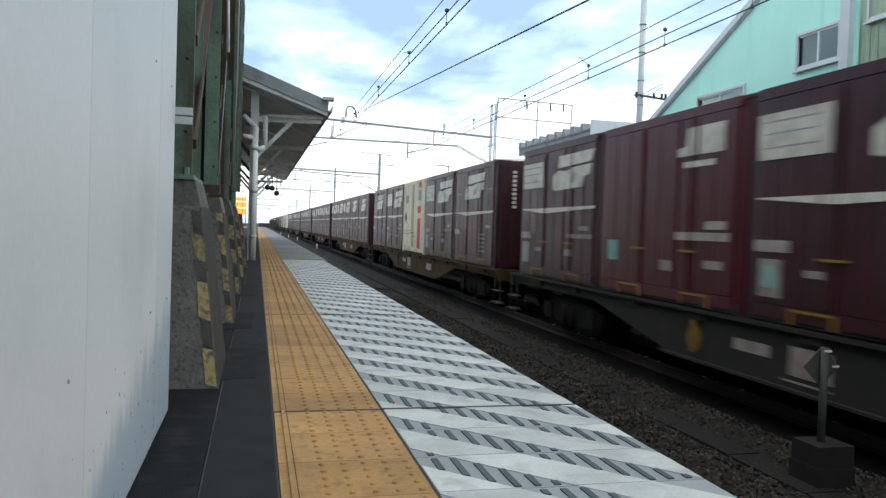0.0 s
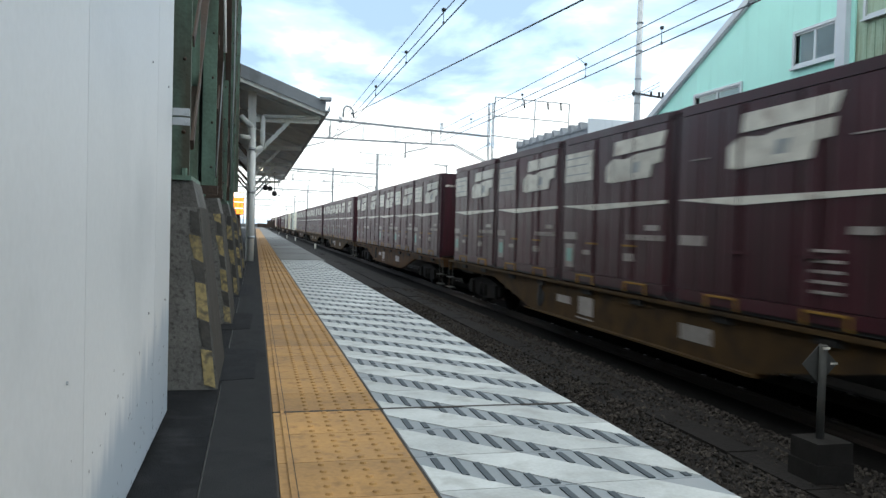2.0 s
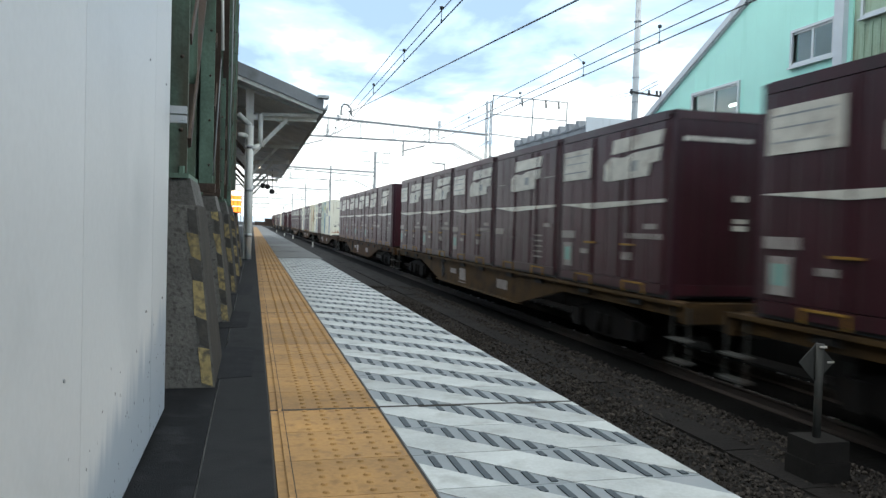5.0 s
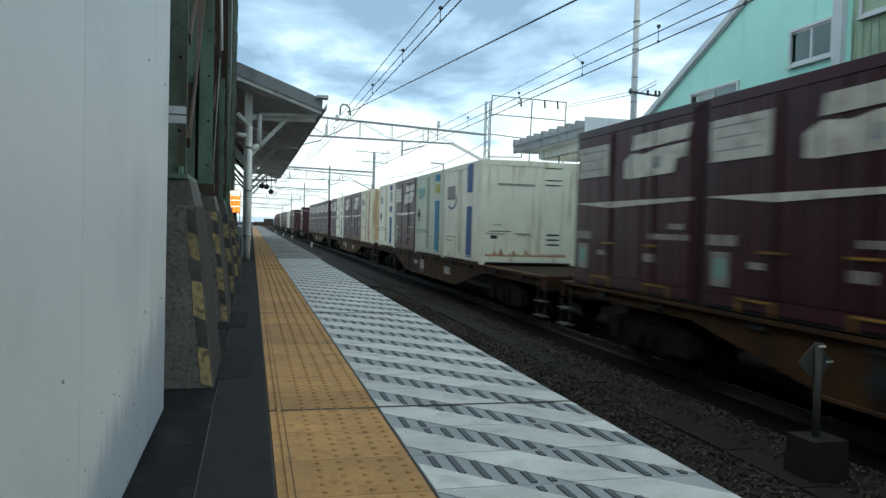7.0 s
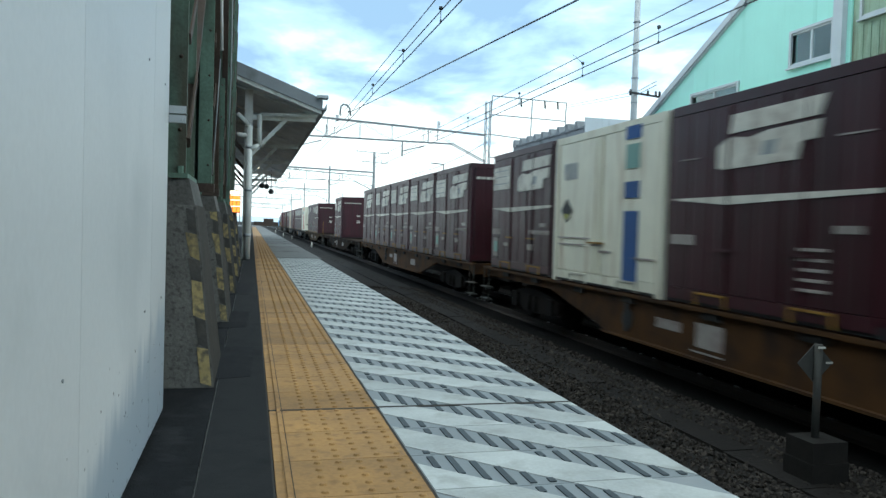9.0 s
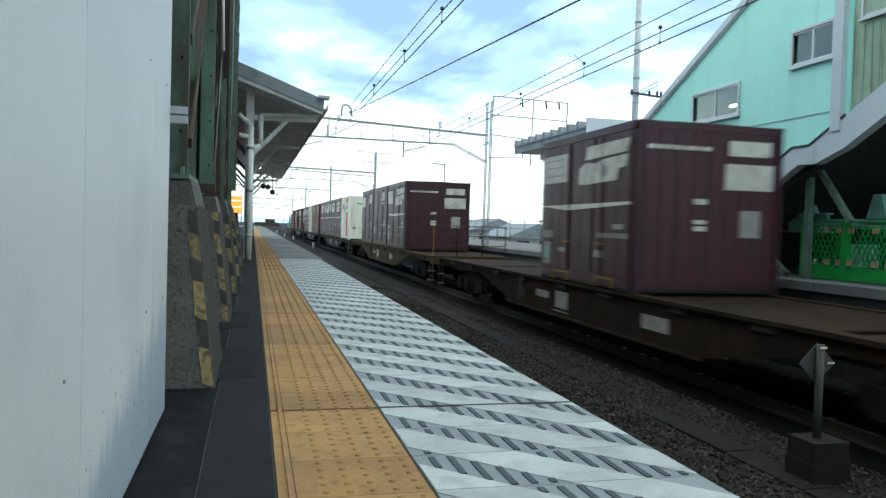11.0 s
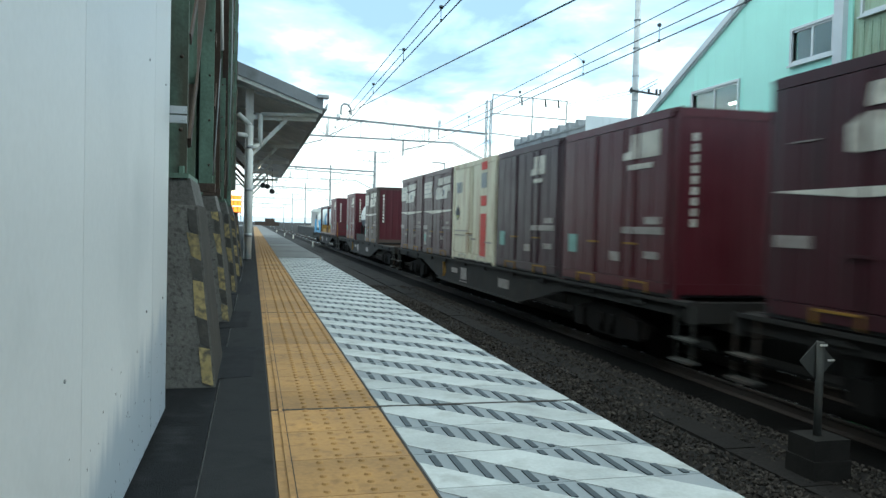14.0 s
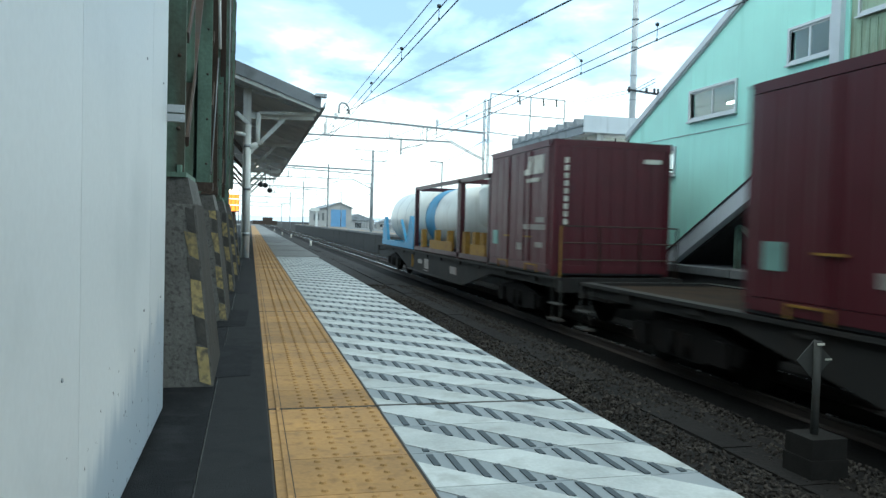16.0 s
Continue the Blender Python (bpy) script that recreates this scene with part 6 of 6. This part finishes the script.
    if kind in "AOQE":
        for k in range(7):
            side_marks(c, "small_marking", "markdim", [rect(0.68 + k * 0.04, 0.708 + k * 0.04, 0.315, 0.345)])
    if kind in "AO":
        side_marks(c, "sticker", "markdim", [rect(0.07, 0.16, 0.11, 0.27)])
        side_marks(c, "sticker_print", "tealsticker", [rect(0.085, 0.145, 0.15, 0.24)], -WID / 2 - 0.0015)
    if kind == "C":
        side_marks(c, "lettering_bar", "markdim", [rect(0.69, 0.80, 0.14 + 0.04 * k, 0.152 + 0.04 * k) for k in range(5)])
    if kind == "G":
        side_marks(c, "small_marking", "markdim", [rect(0.70 + k * 0.035, 0.725 + k * 0.035, 0.31, 0.34) for k in range(6)])
        side_marks(c, "thin_line", "markdim", [rect(0.08, 0.22, 0.205, 0.21), rect(0.6, 0.72, 0.205, 0.21), rect(0.10, 0.20, 0.72, 0.726)])
    if kind in "BP":
        s, u = (1.0, 0.62) if kind == "B" else (0.72, 0.60)
        side_marks(c, "logo_block", "mark", [[(u, 0.76), (u + 0.11 * s, 0.76), (u + 0.11 * s, 0.90), (u + 0.06 * s, 0.90), (u + 0.05 * s, 0.81), (u, 0.80)], rect(u + 0.13 * s, u + 0.27 * s, 0.76, 0.90), rect(u + 0.04, u + 0.22 * s, 0.70, 0.73)])
        side_marks(c, "small_marking", "markdim", [rect(0.62, 0.93, 0.335, 0.375), rect(0.80, 0.91, 0.39, 0.43), rect(0.52, 0.60, 0.17, 0.225), rect(0.80, 0.90, 0.20, 0.24)])
        side_marks(c, "sticker", "tealsticker", [rect(0.10, 0.185, 0.20, 0.32)])
    if steel:
        end_marks(c, "code_bar", "mark", {"A": [(0.18 + k * 0.13, 0.28 + k * 0.13, 2.1, 2.16) for k in range(8)],
                                                 "C": [(a, a + 0.09, 2.2 - k * 0.1, 2.26 - k * 0.1) for a, n in ((0.42, 9), (0.72, 4)) for k in range(n)]}.get(
            kind, [(0.26, 0.33, 0.95 + k * 0.14, 1.05 + k * 0.14) for k in range(9)]))
    if kind == "A":
        end_marks(c, "logo_block", "mark", [(1.5, 2.2, 2.05, 2.27)])
    if kind == "A":
        end_marks(c, "white_panel", "mark", [(1.45, 2.25, 1.55, 1.93), (0.95, 1.15, 1.32, 1.40), (0.95, 1.15, 0.93, 1.0), (0.95, 1.15, 1.03, 1.09)])
        end_marks(c, "sticker", "markdim", [(1.72, 2.05, 0.85, 1.25)])
    if kind in "BO":
        end_marks(c, "logo_block", "mark", [(1.85, 2.2, 2.12, 2.2)])
    if kind == "S":
        side_marks(c, "blue_panel", "deepblue", [rect(0.745, 0.88, 0.05, 0.65), rect(0.745, 0.88, 0.88, 0.96)])
        side_marks(c, "faded_emblem", "yellowmark", [rect(0.74, 0.89, 0.74, 0.84)])
        side_marks(c, "small_marking", "tealsticker", [rect(0.12, 0.36, 0.72, 0.83), rect(0.06, 0.30, 0.28, 0.31)], -WID / 2 - 0.001)
    if kind in "RT":
        side_marks(c, "colour_stripe", {"R": "redmark", "T": "bluemark"}[kind], [rect(0.71, 0.825, 0.06, 0.475), rect(0.71, 0.825, 0.55, 0.645), rect(0.71, 0.825, 0.89, 0.965)])
        side_marks(c, "faded_emblem", {"R": "greymark", "T": "tealsticker"}[kind], [rect(0.715, 0.82, 0.72, 0.86)])
    if kind in "RSTD":
        k = 0.062 if kind != "S" else 0.07
        if kind == "D":
            side_marks(c, "faded_emblem", "tealsticker", [rect(0.18, 0.28, 0.47, 0.60)])
            side_marks(c, "colour_stripe", "rustmark", [rect(0.70, 0.775, 0.05, 0.95)])
            side_marks(c, "worn_logo", "greymark", [rect(0.10 + j * 0.06, 0.14 + j * 0.06, 0.71, 0.83) for j in range(4)])
        else:
            side_marks(c, "diamond_label", "black", [[(0.145, 0.49 - k * 1.3), (0.145 + k, 0.49), (0.145, 0.49 + k * 1.3), (0.145 - k, 0.49)]])
            side_marks(c, "label_centre", "yellowmark", [[(0.145, 0.47 - k * 0.8), (0.145 + k * 0.5, 0.46), (0.145, 0.47), (0.145 - k * 0.5, 0.46)]], -WID / 2 - 0.0015)
            side_marks(c, "worn_lettering", "greymark", [rect(0.11 + j * 0.05, 0.145 + j * 0.05, 0.70, 0.81) for j in range(3)])
        side_marks(c, "small_marking", "markdim", [rect(0.06, 0.40, 0.30, 0.31), rect(0.06, 0.34, 0.255, 0.265), rect(0.50, 0.60, 0.22, 0.235), rect(0.79, 0.95, 0.2, 0.21), rect(0.42, 0.52, 0.26, 0.275)])
    if kind == "N":
        side_marks(c, "colour_stripe", "bluemark", [rect(0.66, 0.785, 0.05, 0.56), rect(0.66, 0.785, 0.70, 0.98)])
        arc = [(0.25 + 0.14 * math.cos(t), 0.66 + 0.12 * math.sin(t)) for t in [math.pi * (1.25 + 0.09 * k) for k in range(10)]]
        side_marks(c, "curved_logo", "bluemark", [arc + [(u * 0.9 + 0.025, v * 0.84 + 0.1056) for u, v in arc[::-1]]])
        side_marks(c, "small_marking", "markdim", [rect(0.12, 0.34, 0.65, 0.79), rect(0.1, 0.36, 0.24, 0.25), rect(0.1, 0.3, 0.2, 0.21)])
        end_marks(c, "small_marking", "markdim", [(0.4, 1.35, 1.90, 1.95)], 0.01)
        end_marks(c, "scratch", "rusty", [(0.22, 0.75, 0.80, 0.815), (0.30, 0.55, 0.95, 0.96), (0.85, 1.25, 0.74, 0.76), (0.95, 1.3, 0.70, 0.712), (0.15, 0.6, 0.73, 0.745)], 0.01)
        rng = random.Random(41)
        for k in range(13):
            x = -w + 0.2 + k * 0.16
            bm = bmesh.new()
            prism(bm, [(x - 0.09, 0.2), (x + 0.1, 0.2), (x + 0.05, 0.2 + rng.uniform(0.05, 0.1)), (x + rng.uniform(-0.03, 0.03), 0.22 + 0.34 * rng.random() ** 2.2), (x - 0.05, 0.2 + rng.uniform(0.04, 0.1))], 0.007, 0.02, "y")
            part("rust_run", bm, M["rustmark"], c)
    if kind == "J":
        side_marks(c, "colour_stripe", "redmark", [rect(0.70, 0.86, 0.08, 0.62), rect(0.70, 0.86, 0.84, 0.95)])
        side_marks(c, "colour_stripe", "skymark", [rect(0.70, 0.86, 0.70, 0.78)])
        side_marks(c, "curved_logo", "redmark", [[(0.22, 0.66), (0.40, 0.63), (0.52, 0.68), (0.55, 0.76), (0.50, 0.70), (0.38, 0.66)]])
        side_marks(c, "small_marking", "markdim", [rect(0.2, 0.45, 0.70, 0.82, 0.03)])
        for pts in ([(w - 0.95, 1.60), (w - 0.5, 1.52), (w - 0.22, 1.60), (w - 0.12, 1.75), (w - 0.25, 1.70), (w - 0.5, 1.58)], [(w - 0.88, 1.72), (w - 0.36, 1.72), (w - 0.34, 1.95), (w - 0.86, 1.95)]):
            bm = bmesh.new()
            prism(bm, pts, 0.006, 0.02, "y")
            part("curved_logo", bm, M["redmark"], c)
        end_marks(c, "small_marking", "markdim", [(0.45, 1.4, 2.02, 2.10)], 0.01)
    return c


def bogie(parent, y, mat):
    b = new("bogie")
    b.parent, b.location = parent, (0, y, 0)
    for s in (-1, 1):
        bm = bmesh.new()
        x = s * 0.93
        prism(bm, [(-1.3, 0.52), (-1.25, 0.32), (-0.75, 0.30), (-0.5, 0.22), (0.5, 0.22), (0.75, 0.30), (1.25, 0.32), (1.3, 0.52), (0.9, 0.62), (0.35, 0.70), (-0.35, 0.70), (-0.9, 0.62)], x - 0.06, x + 0.06, "x")
        for dy in (-0.95, 0.95):
            box(bm, x - 0.09 + s * 0.03, x + 0.09 + s * 0.03, dy - 0.15, dy + 0.15, 0.27, 0.57)
        for dy in (-0.18, 0.18):
            rod(bm, (x + s * 0.03, dy, 0.26), (x + s * 0.03, dy, 0.56), 0.085, 10)
        part("side_frame", bm, M["bogie"], b)
    for dy in (-0.95, 0.95):
        bm = bmesh.new()
        rod(bm, (-0.95, dy, 0.405), (0.95, dy, 0.405), 0.08, 10)
        for s in (-1, 1):
            x = s * 0.57
            lathe(bm, [(x - 0.065, 0.1), (x - 0.065, 0.405 if s > 0 else 0.425), (x + 0.065, 0.425 if s > 0 else 0.405), (x + 0.065, 0.1)], (0, dy, 0.42), "x", 24)
        part("wheelset", bm, M["bogie"], b)
    bm = bmesh.new()
    box(bm, -0.95, 0.95, -0.22, 0.22, 0.5, 0.74)
    part("bolster", bm, M["bogie"], b)


def wagon(colour, words, rail=True):
    """A flat container wagon; the origin is on the rails, below the start of the first container place."""
    g = thing("flat_wagon", words + " container flat wagon with a fish-belly side beam", "flat wagon", "wagons of the train")
    body = M[colour]
    E0, E1 = -0.42, 19.14
    for s in (-1, 1):
        bm = bmesh.new()
        x = s * 1.12
        prism(bm, [(E0, 0.98), (E1, 0.98), (E1, 0.80), (16.9, 0.80), (15.15, 0.80), (12.9, 0.37), (5.83, 0.37), (3.58, 0.80), (1.8, 0.80), (E0, 0.80)], x - 0.03, x + 0.03, "x")
        prism(bm, [(12.95, 0.34), (5.78, 0.34), (5.78, 0.37), (12.95, 0.37)], x - 0.09, x + 0.09, "x")
        box(bm, x - 0.1, x + 0.1, E0, E1, 0.95, 1.0)
        part("side_beam", bm, body, g)
    bm = bmesh.new()
    box(bm, -0.25, 0.25, E0, E1, 0.55, 0.93)
    for k in range(14):
        y = 0.3 + k * 1.4
        box(bm, -1.1, 1.1, y - 0.06, y + 0.06, 0.80, 0.965)
    part("centre_sill", bm, M["under"], g)
    for k in range(5):
        bm = bmesh.new()
        box(bm, -1.0, 1.0, k * PITCH + 0.12, k * PITCH + 3.6, 0.966, 0.984)
        part("deck_plate", bm, M["soot"], g)
    for y in (E0, E1 - 0.12):
        bm = bmesh.new()
        box(bm, -1.2, 1.2, y, y + 0.12, 0.74, 1.0)
        part("end_beam", bm, body, g)
    for k in range(5):
        for y in (0.75, 2.45):
            bm = bmesh.new()
            box(bm, -1.19, -1.09, k * PITCH + y, k * PITCH + y + 0.36, 0.86, 0.999)
            part("container_catch", bm, M["under"], g)
    for y0, y1 in ((E0 - 0.42, E0), (E1, E1 + 0.42)):
        bm = bmesh.new()
        box(bm, -0.12, 0.12, y0, y1, 0.72, 0.94)
        part("coupler", bm, M["bogie"], g)
    for y in (2.25, 16.45):
        bogie(g, y, body)
    # steps and hand rails at the ends
    for y in (-0.30, 18.95):
        bm = bmesh.new()
        for dy in (0, 0.38):
            rod(bm, (-1.19, y + dy - 0.19, 0.25), (-1.19, y + dy - 0.19, 0.95), 0.016, 6)
        box(bm, -1.27, -1.10, y - 0.22, y + 0.22, 0.24, 0.27)
        box(bm, -1.27, -1.10, y - 0.22, y + 0.22, 0.52, 0.54)
        part("step", bm, M["dullpost"], g)
    if rail:
        for z in (1.32, 1.62, 1.92):
            bm = bmesh.new()
            rod(bm, (-1.15, -0.34, z), (1.15, -0.34, z), 0.014, 6)
            part("hand_rail", bm, M["rusty"], g)
        for x in (-1.15, -0.4, 0.4, 1.15):
            bm = bmesh.new()
            rod(bm, (x, -0.34, 1.0), (x, -0.34, 1.92), 0.018, 6)
            part("rail_post", bm, M["lever" if x == -1.15 else "soot"], g)
    for y, z0, z1, w in ((9.9, 0.50, 0.80, 0.55), (10.8, 0.62, 0.75, 0.6), (6.6, 0.55, 0.75, 0.7), (9.9, 0.43, 0.45, 0.65)):
        bm = bmesh.new()
        box(bm, -1.158, -1.148, y, y + w, z0, z1)
        part("lettering_bar", bm, M["markdim"], g)
    bm = bmesh.new()
    box(bm, -0.95, -0.5, 8.4, 9.8, 0.40, 0.78)
    part("brake_box", bm, M["bogie"], g)
    bm = bmesh.new()
    rod(bm, (-0.4, 10.4, 0.55), (-0.4, 11.6, 0.55), 0.2, 12)
    part("air_tank", bm, M["bogie"], g)
    bm = bmesh.new()
    rod(bm, (-1.17, 12.2, 0.62), (-1.14, 12.2, 0.62), 0.15, 16)
    box(bm, -1.2, -1.14, 12.17, 12.23, 0.45, 0.85)
    part("hand_brake", bm, M["lever" if colour == "under" else "black"], g)
    return g


def tank_round():
    """White and navy cylindrical tank in a low frame, one container place long."""
    c = thing("tank_container", "white tank container with a dark blue lower half", "tank container")
    zc, r = 1.2, 0.97
    for half, m in (((math.radians(-8), math.radians(188)), "tankwhite"), ((math.radians(188), math.radians(352)), "tanknavy")):
        bm = bmesh.new()
        lathe(bm, [(0.06, 0.01), (0.10, 0.4), (0.22, 0.73), (0.42, 0.91), (0.6, r), (3.05, r), (3.25, 0.91), (3.45, 0.73), (3.57, 0.4), (3.61, 0.01)], (0, 0, zc), "y", 24, 0, half)
        part("tank_shell", bm, M[m], c)
    bm = bmesh.new()
    for x in (-1.12, 1.0):
        box(bm, x, x + 0.12, 0.05, 3.62, 0.02, 0.34)
    for y in (0.05, 1.2, 2.3, 3.45):
        box(bm, -1.1, 1.1, y, y + 0.15, 0.02, 0.3)
        for x in (-0.9, 0.8):
            box(bm, x, x + 0.1, y, y + 0.12, 0.3, 0.8)
    part("cradle", bm, M["under"], c)
    bm = bmesh.new()
    for x in (-0.25, 0.2):
        box(bm, x, x + 0.05, 0.5, 3.2, zc + r + 0.06, zc + r + 0.09)
    rod(bm, (0, 1.8, zc + r - 0.05), (0, 1.8, zc + r + 0.16), 0.24, 14)
    part("walkway", bm, M["galv"], c)
    bm = bmesh.new()
    for y, s in ((2.3, 0.4), (1.2, 0.6)):
        box(bm, -0.972, -0.955, y, y + s, zc + 0.08, zc + 0.1)
    part("small_marking", bm, M["markdim"], c)
    return c


def tank_frame(length, frame_mat, shell, ring, skid, words, hopper=False):
    """A tank inside an open box frame."""
    c = thing("tank_container", words, "tank container")
    w, h = 1.19, 2.1
    bm = bmesh.new()
    for x in (-w, w - 0.13):
        for y in (0.0, length - 0.13):
            box(bm, x, x + 0.13, y, y + 0.13, 0.0, h)
        box(bm, x, x + 0.11, 0.0, length, h - 0.1, h)
        box(bm, x, x + 0.11, 0.0, length, 0.04, 0.16)
    for y in (0.0, length - 0.13):
        for z in (0.04, h - 0.12):
            box(bm, -w, w, y, y + 0.12, z, z + 0.12)
    part("frame", bm, M[frame_mat], c)
    bm = bmesh.new()
    zc = 1.08
    if hopper:
        prof = [(0.3, 0.05), (0.65, 0.5), (0.95, 0.95), (1.75, 1.0), (1.9, 0.85), (1.97, 0.3), (1.98, 0.01)]
        lathe(bm, [(z, r) for z, r in prof], (0, length / 2, 0), "z", 20)
    else:
        lathe(bm, [(0.12, 0.01), (0.18, 0.45), (0.35, 0.8), (0.6, 0.95), (length - 0.6, 0.95), (length - 0.35, 0.8), (length - 0.18, 0.45), (length - 0.12, 0.01)], (0, 0, zc), "y", 24)
    part("tank_shell", bm, M[shell], c)
    if ring:
        bm = bmesh.new()
        lathe(bm, [(length * 0.66, 0.96), (length * 0.88, 0.96)], (0, 0, zc), "y", 24)
        lathe(bm, [(length - 0.6, 0.962), (length - 0.34, 0.815)], (0, 0, zc), "y", 24)
        part("blue_band", bm, M[ring], c)
    for y in (length * 0.18, length * 0.45, length * 0.78):
        for x in (-w + 0.02, w - 0.16):
            bm = bmesh.new()
            prism(bm, [(y - 0.05, 0.16), (y + 0.27, 0.16), (y + 0.22, 0.72), (y, 0.72)], x, x + 0.14, "x")
            part("saddle", bm, M[skid], c)
    bm = bmesh.new()
    box(bm, -w + 0.01, -w + 0.05, length * 0.12, length * 0.60, 0.1, 0.42)
    part("skid", bm, M[skid], c)
    return c


def tank_skid(length):
    """A tank on a low open skid with raking end plates and no posts."""
    c = thing("tank_container", "white tank on a low blue skid, last on the train", "tank container")
    w, zc = 1.19, 1.1
    bm = bmesh.new()
    lathe(bm, [(0.5, 0.01), (0.56, 0.5), (0.72, 0.88), (0.95, 1.02), (length - 0.95, 1.02), (length - 0.72, 0.88), (length - 0.56, 0.5), (length - 0.5, 0.01)], (0, 0, zc), "y", 24)
    part("tank_shell", bm, M["tankwhite"], c)
    bm = bmesh.new()
    for x in (-w, w - 0.14):
        box(bm, x, x + 0.14, 0.0, length, 0.03, 0.22)
    for y in (0.0, length * 0.33, length * 0.62, length - 0.14):
        box(bm, -w + 0.14, w - 0.14, y, y + 0.14, 0.03, 0.2)
    part("frame", bm, M["tankblue"], c)
    for x in (-w + 0.01, w - 0.11):
        for a, b in ((0.05, 1), (length - 0.05, -1)):
            bm = bmesh.new()
            prism(bm, [(a, 0.22), (a + b * 1.15, 0.22), (a + b * 0.62, 1.15), (a + b * 0.38, 1.15), (a, 0.55)], x, x + 0.1, "x")
            part("saddle", bm, M["tankblue"], c)
        bm = bmesh.new()
        beam(bm, (x + 0.05, 1.3, 0.2), (x + 0.05, 2.3, 1.0), 0.09, 0.09)
        part("brace", bm, M["tankblue"], c)
    bm = bmesh.new()
    for y in (length * 0.35, length * 0.62):
        lathe(bm, [(y, 1.03), (y + 0.08, 1.03)], (0, 0, zc), "y", 24)
    part("band", bm, M["galv"], c)
    bm = bmesh.new()
    rod(bm, (0, length * 0.5, zc + 0.95), (0, length * 0.5, zc + 1.14), 0.25, 14)
    part("manhole", bm, M["galv"], c)
    return c


# what rides in the five places of each wagon, from its leading end; a dot is an empty place
TRAIN = (
    ("under", "AAABA"), ("khaki", "CARAC"), ("khaki", "CCAAA"), ("brown", "AAACA"), ("khaki", "CAAAA"), ("khaki", "ACAAA"), ("brown", "CAAAA"),
    ("brown", ".NSAT"), ("brown", "DGCTA"), ("brown", "AAAAC"), ("soot", "..A.."), ("khaki", ".APQ."), ("under", "JGAAC"), ("under", "BPRAE"),
    ("under", ".OKB."), ("under", "BHWV."))
SHIFT = {6: -0.15, 10: 0.15}
S0, V0, ACC = 16.609, 17.751, 0.04537


def run(t):
    return V0 * t + ACC * t * t / 2


MOVING = []


def build_train():
    kinds, wagons = {}, {}
    words = {"under": "dark grey grimy", "khaki": "mustard brown grimy", "brown": "rusty brown", "soot": "sooty dark brown"}
    for i, (colour, load) in enumerate(TRAIN):
        start = S0 + 20.4 * (i - 1) + 0.07 * max(0, i - 8)      # the tail hangs back a little in its couplings
        key = (colour, i in (11, 15))
        if key not in wagons:
            w = wagons[key] = wagon(*key[:1], words[colour], key[1])
        else:
            w = copy_thing(wagons[key], pose(TRACK, start, RAIL))
        MOVING.append((w, start, RAIL))
        for k, what in enumerate(load):
            if what == ".":
                continue
            at = start + k * PITCH + SHIFT.get(i - 1, 0.0)
            if what == "K":
                c = tank_round()
            elif what == "H":
                c = tank_frame(2.62, "maroon", "tankwhite", None, "lever", "white hopper tank in a dull red frame", True)
            elif what == "W":
                c = tank_frame(5.5, "maroon", "tankwhite", "tankblue", "lever", "white blue-banded tank in a dull red frame, yellow skid")
                at = start + 6.42
            elif what == "V":
                c = tank_skid(6.1)
                at = start + 12.1
            elif what in kinds:
                c = copy_thing(kinds[what], pose(TRACK, at, RAIL + 1.0))
            else:
                c = kinds[what] = container(what)
            MOVING.append((c, at, RAIL + 1.0))


def motions():
    for ob, at, z in MOVING:
        walk(ob, [(t, pose(TRACK, at - run(t), z)) for t in range(17)])


build_ground()
build_tracks()
build_platform()
build_hoarding()
build_pedestals()
build_lantern()
build_near_canopy()
build_marker()
build_small_markers()
build_far_platform()
build_stair_house()
build_gate()
build_far_canopy()
for n, y in enumerate((28.5, 57, 91, 135, 180, 230)):
    build_gantry(y, n == 0)
build_wires()
build_pole()
build_distance()
build_tree(14.4, 32, RAIL, 7.4, 4)
build_tree(15.9, 34.5, RAIL, 7.0, 9)
build_train()
build_ballast_stones()
motions()
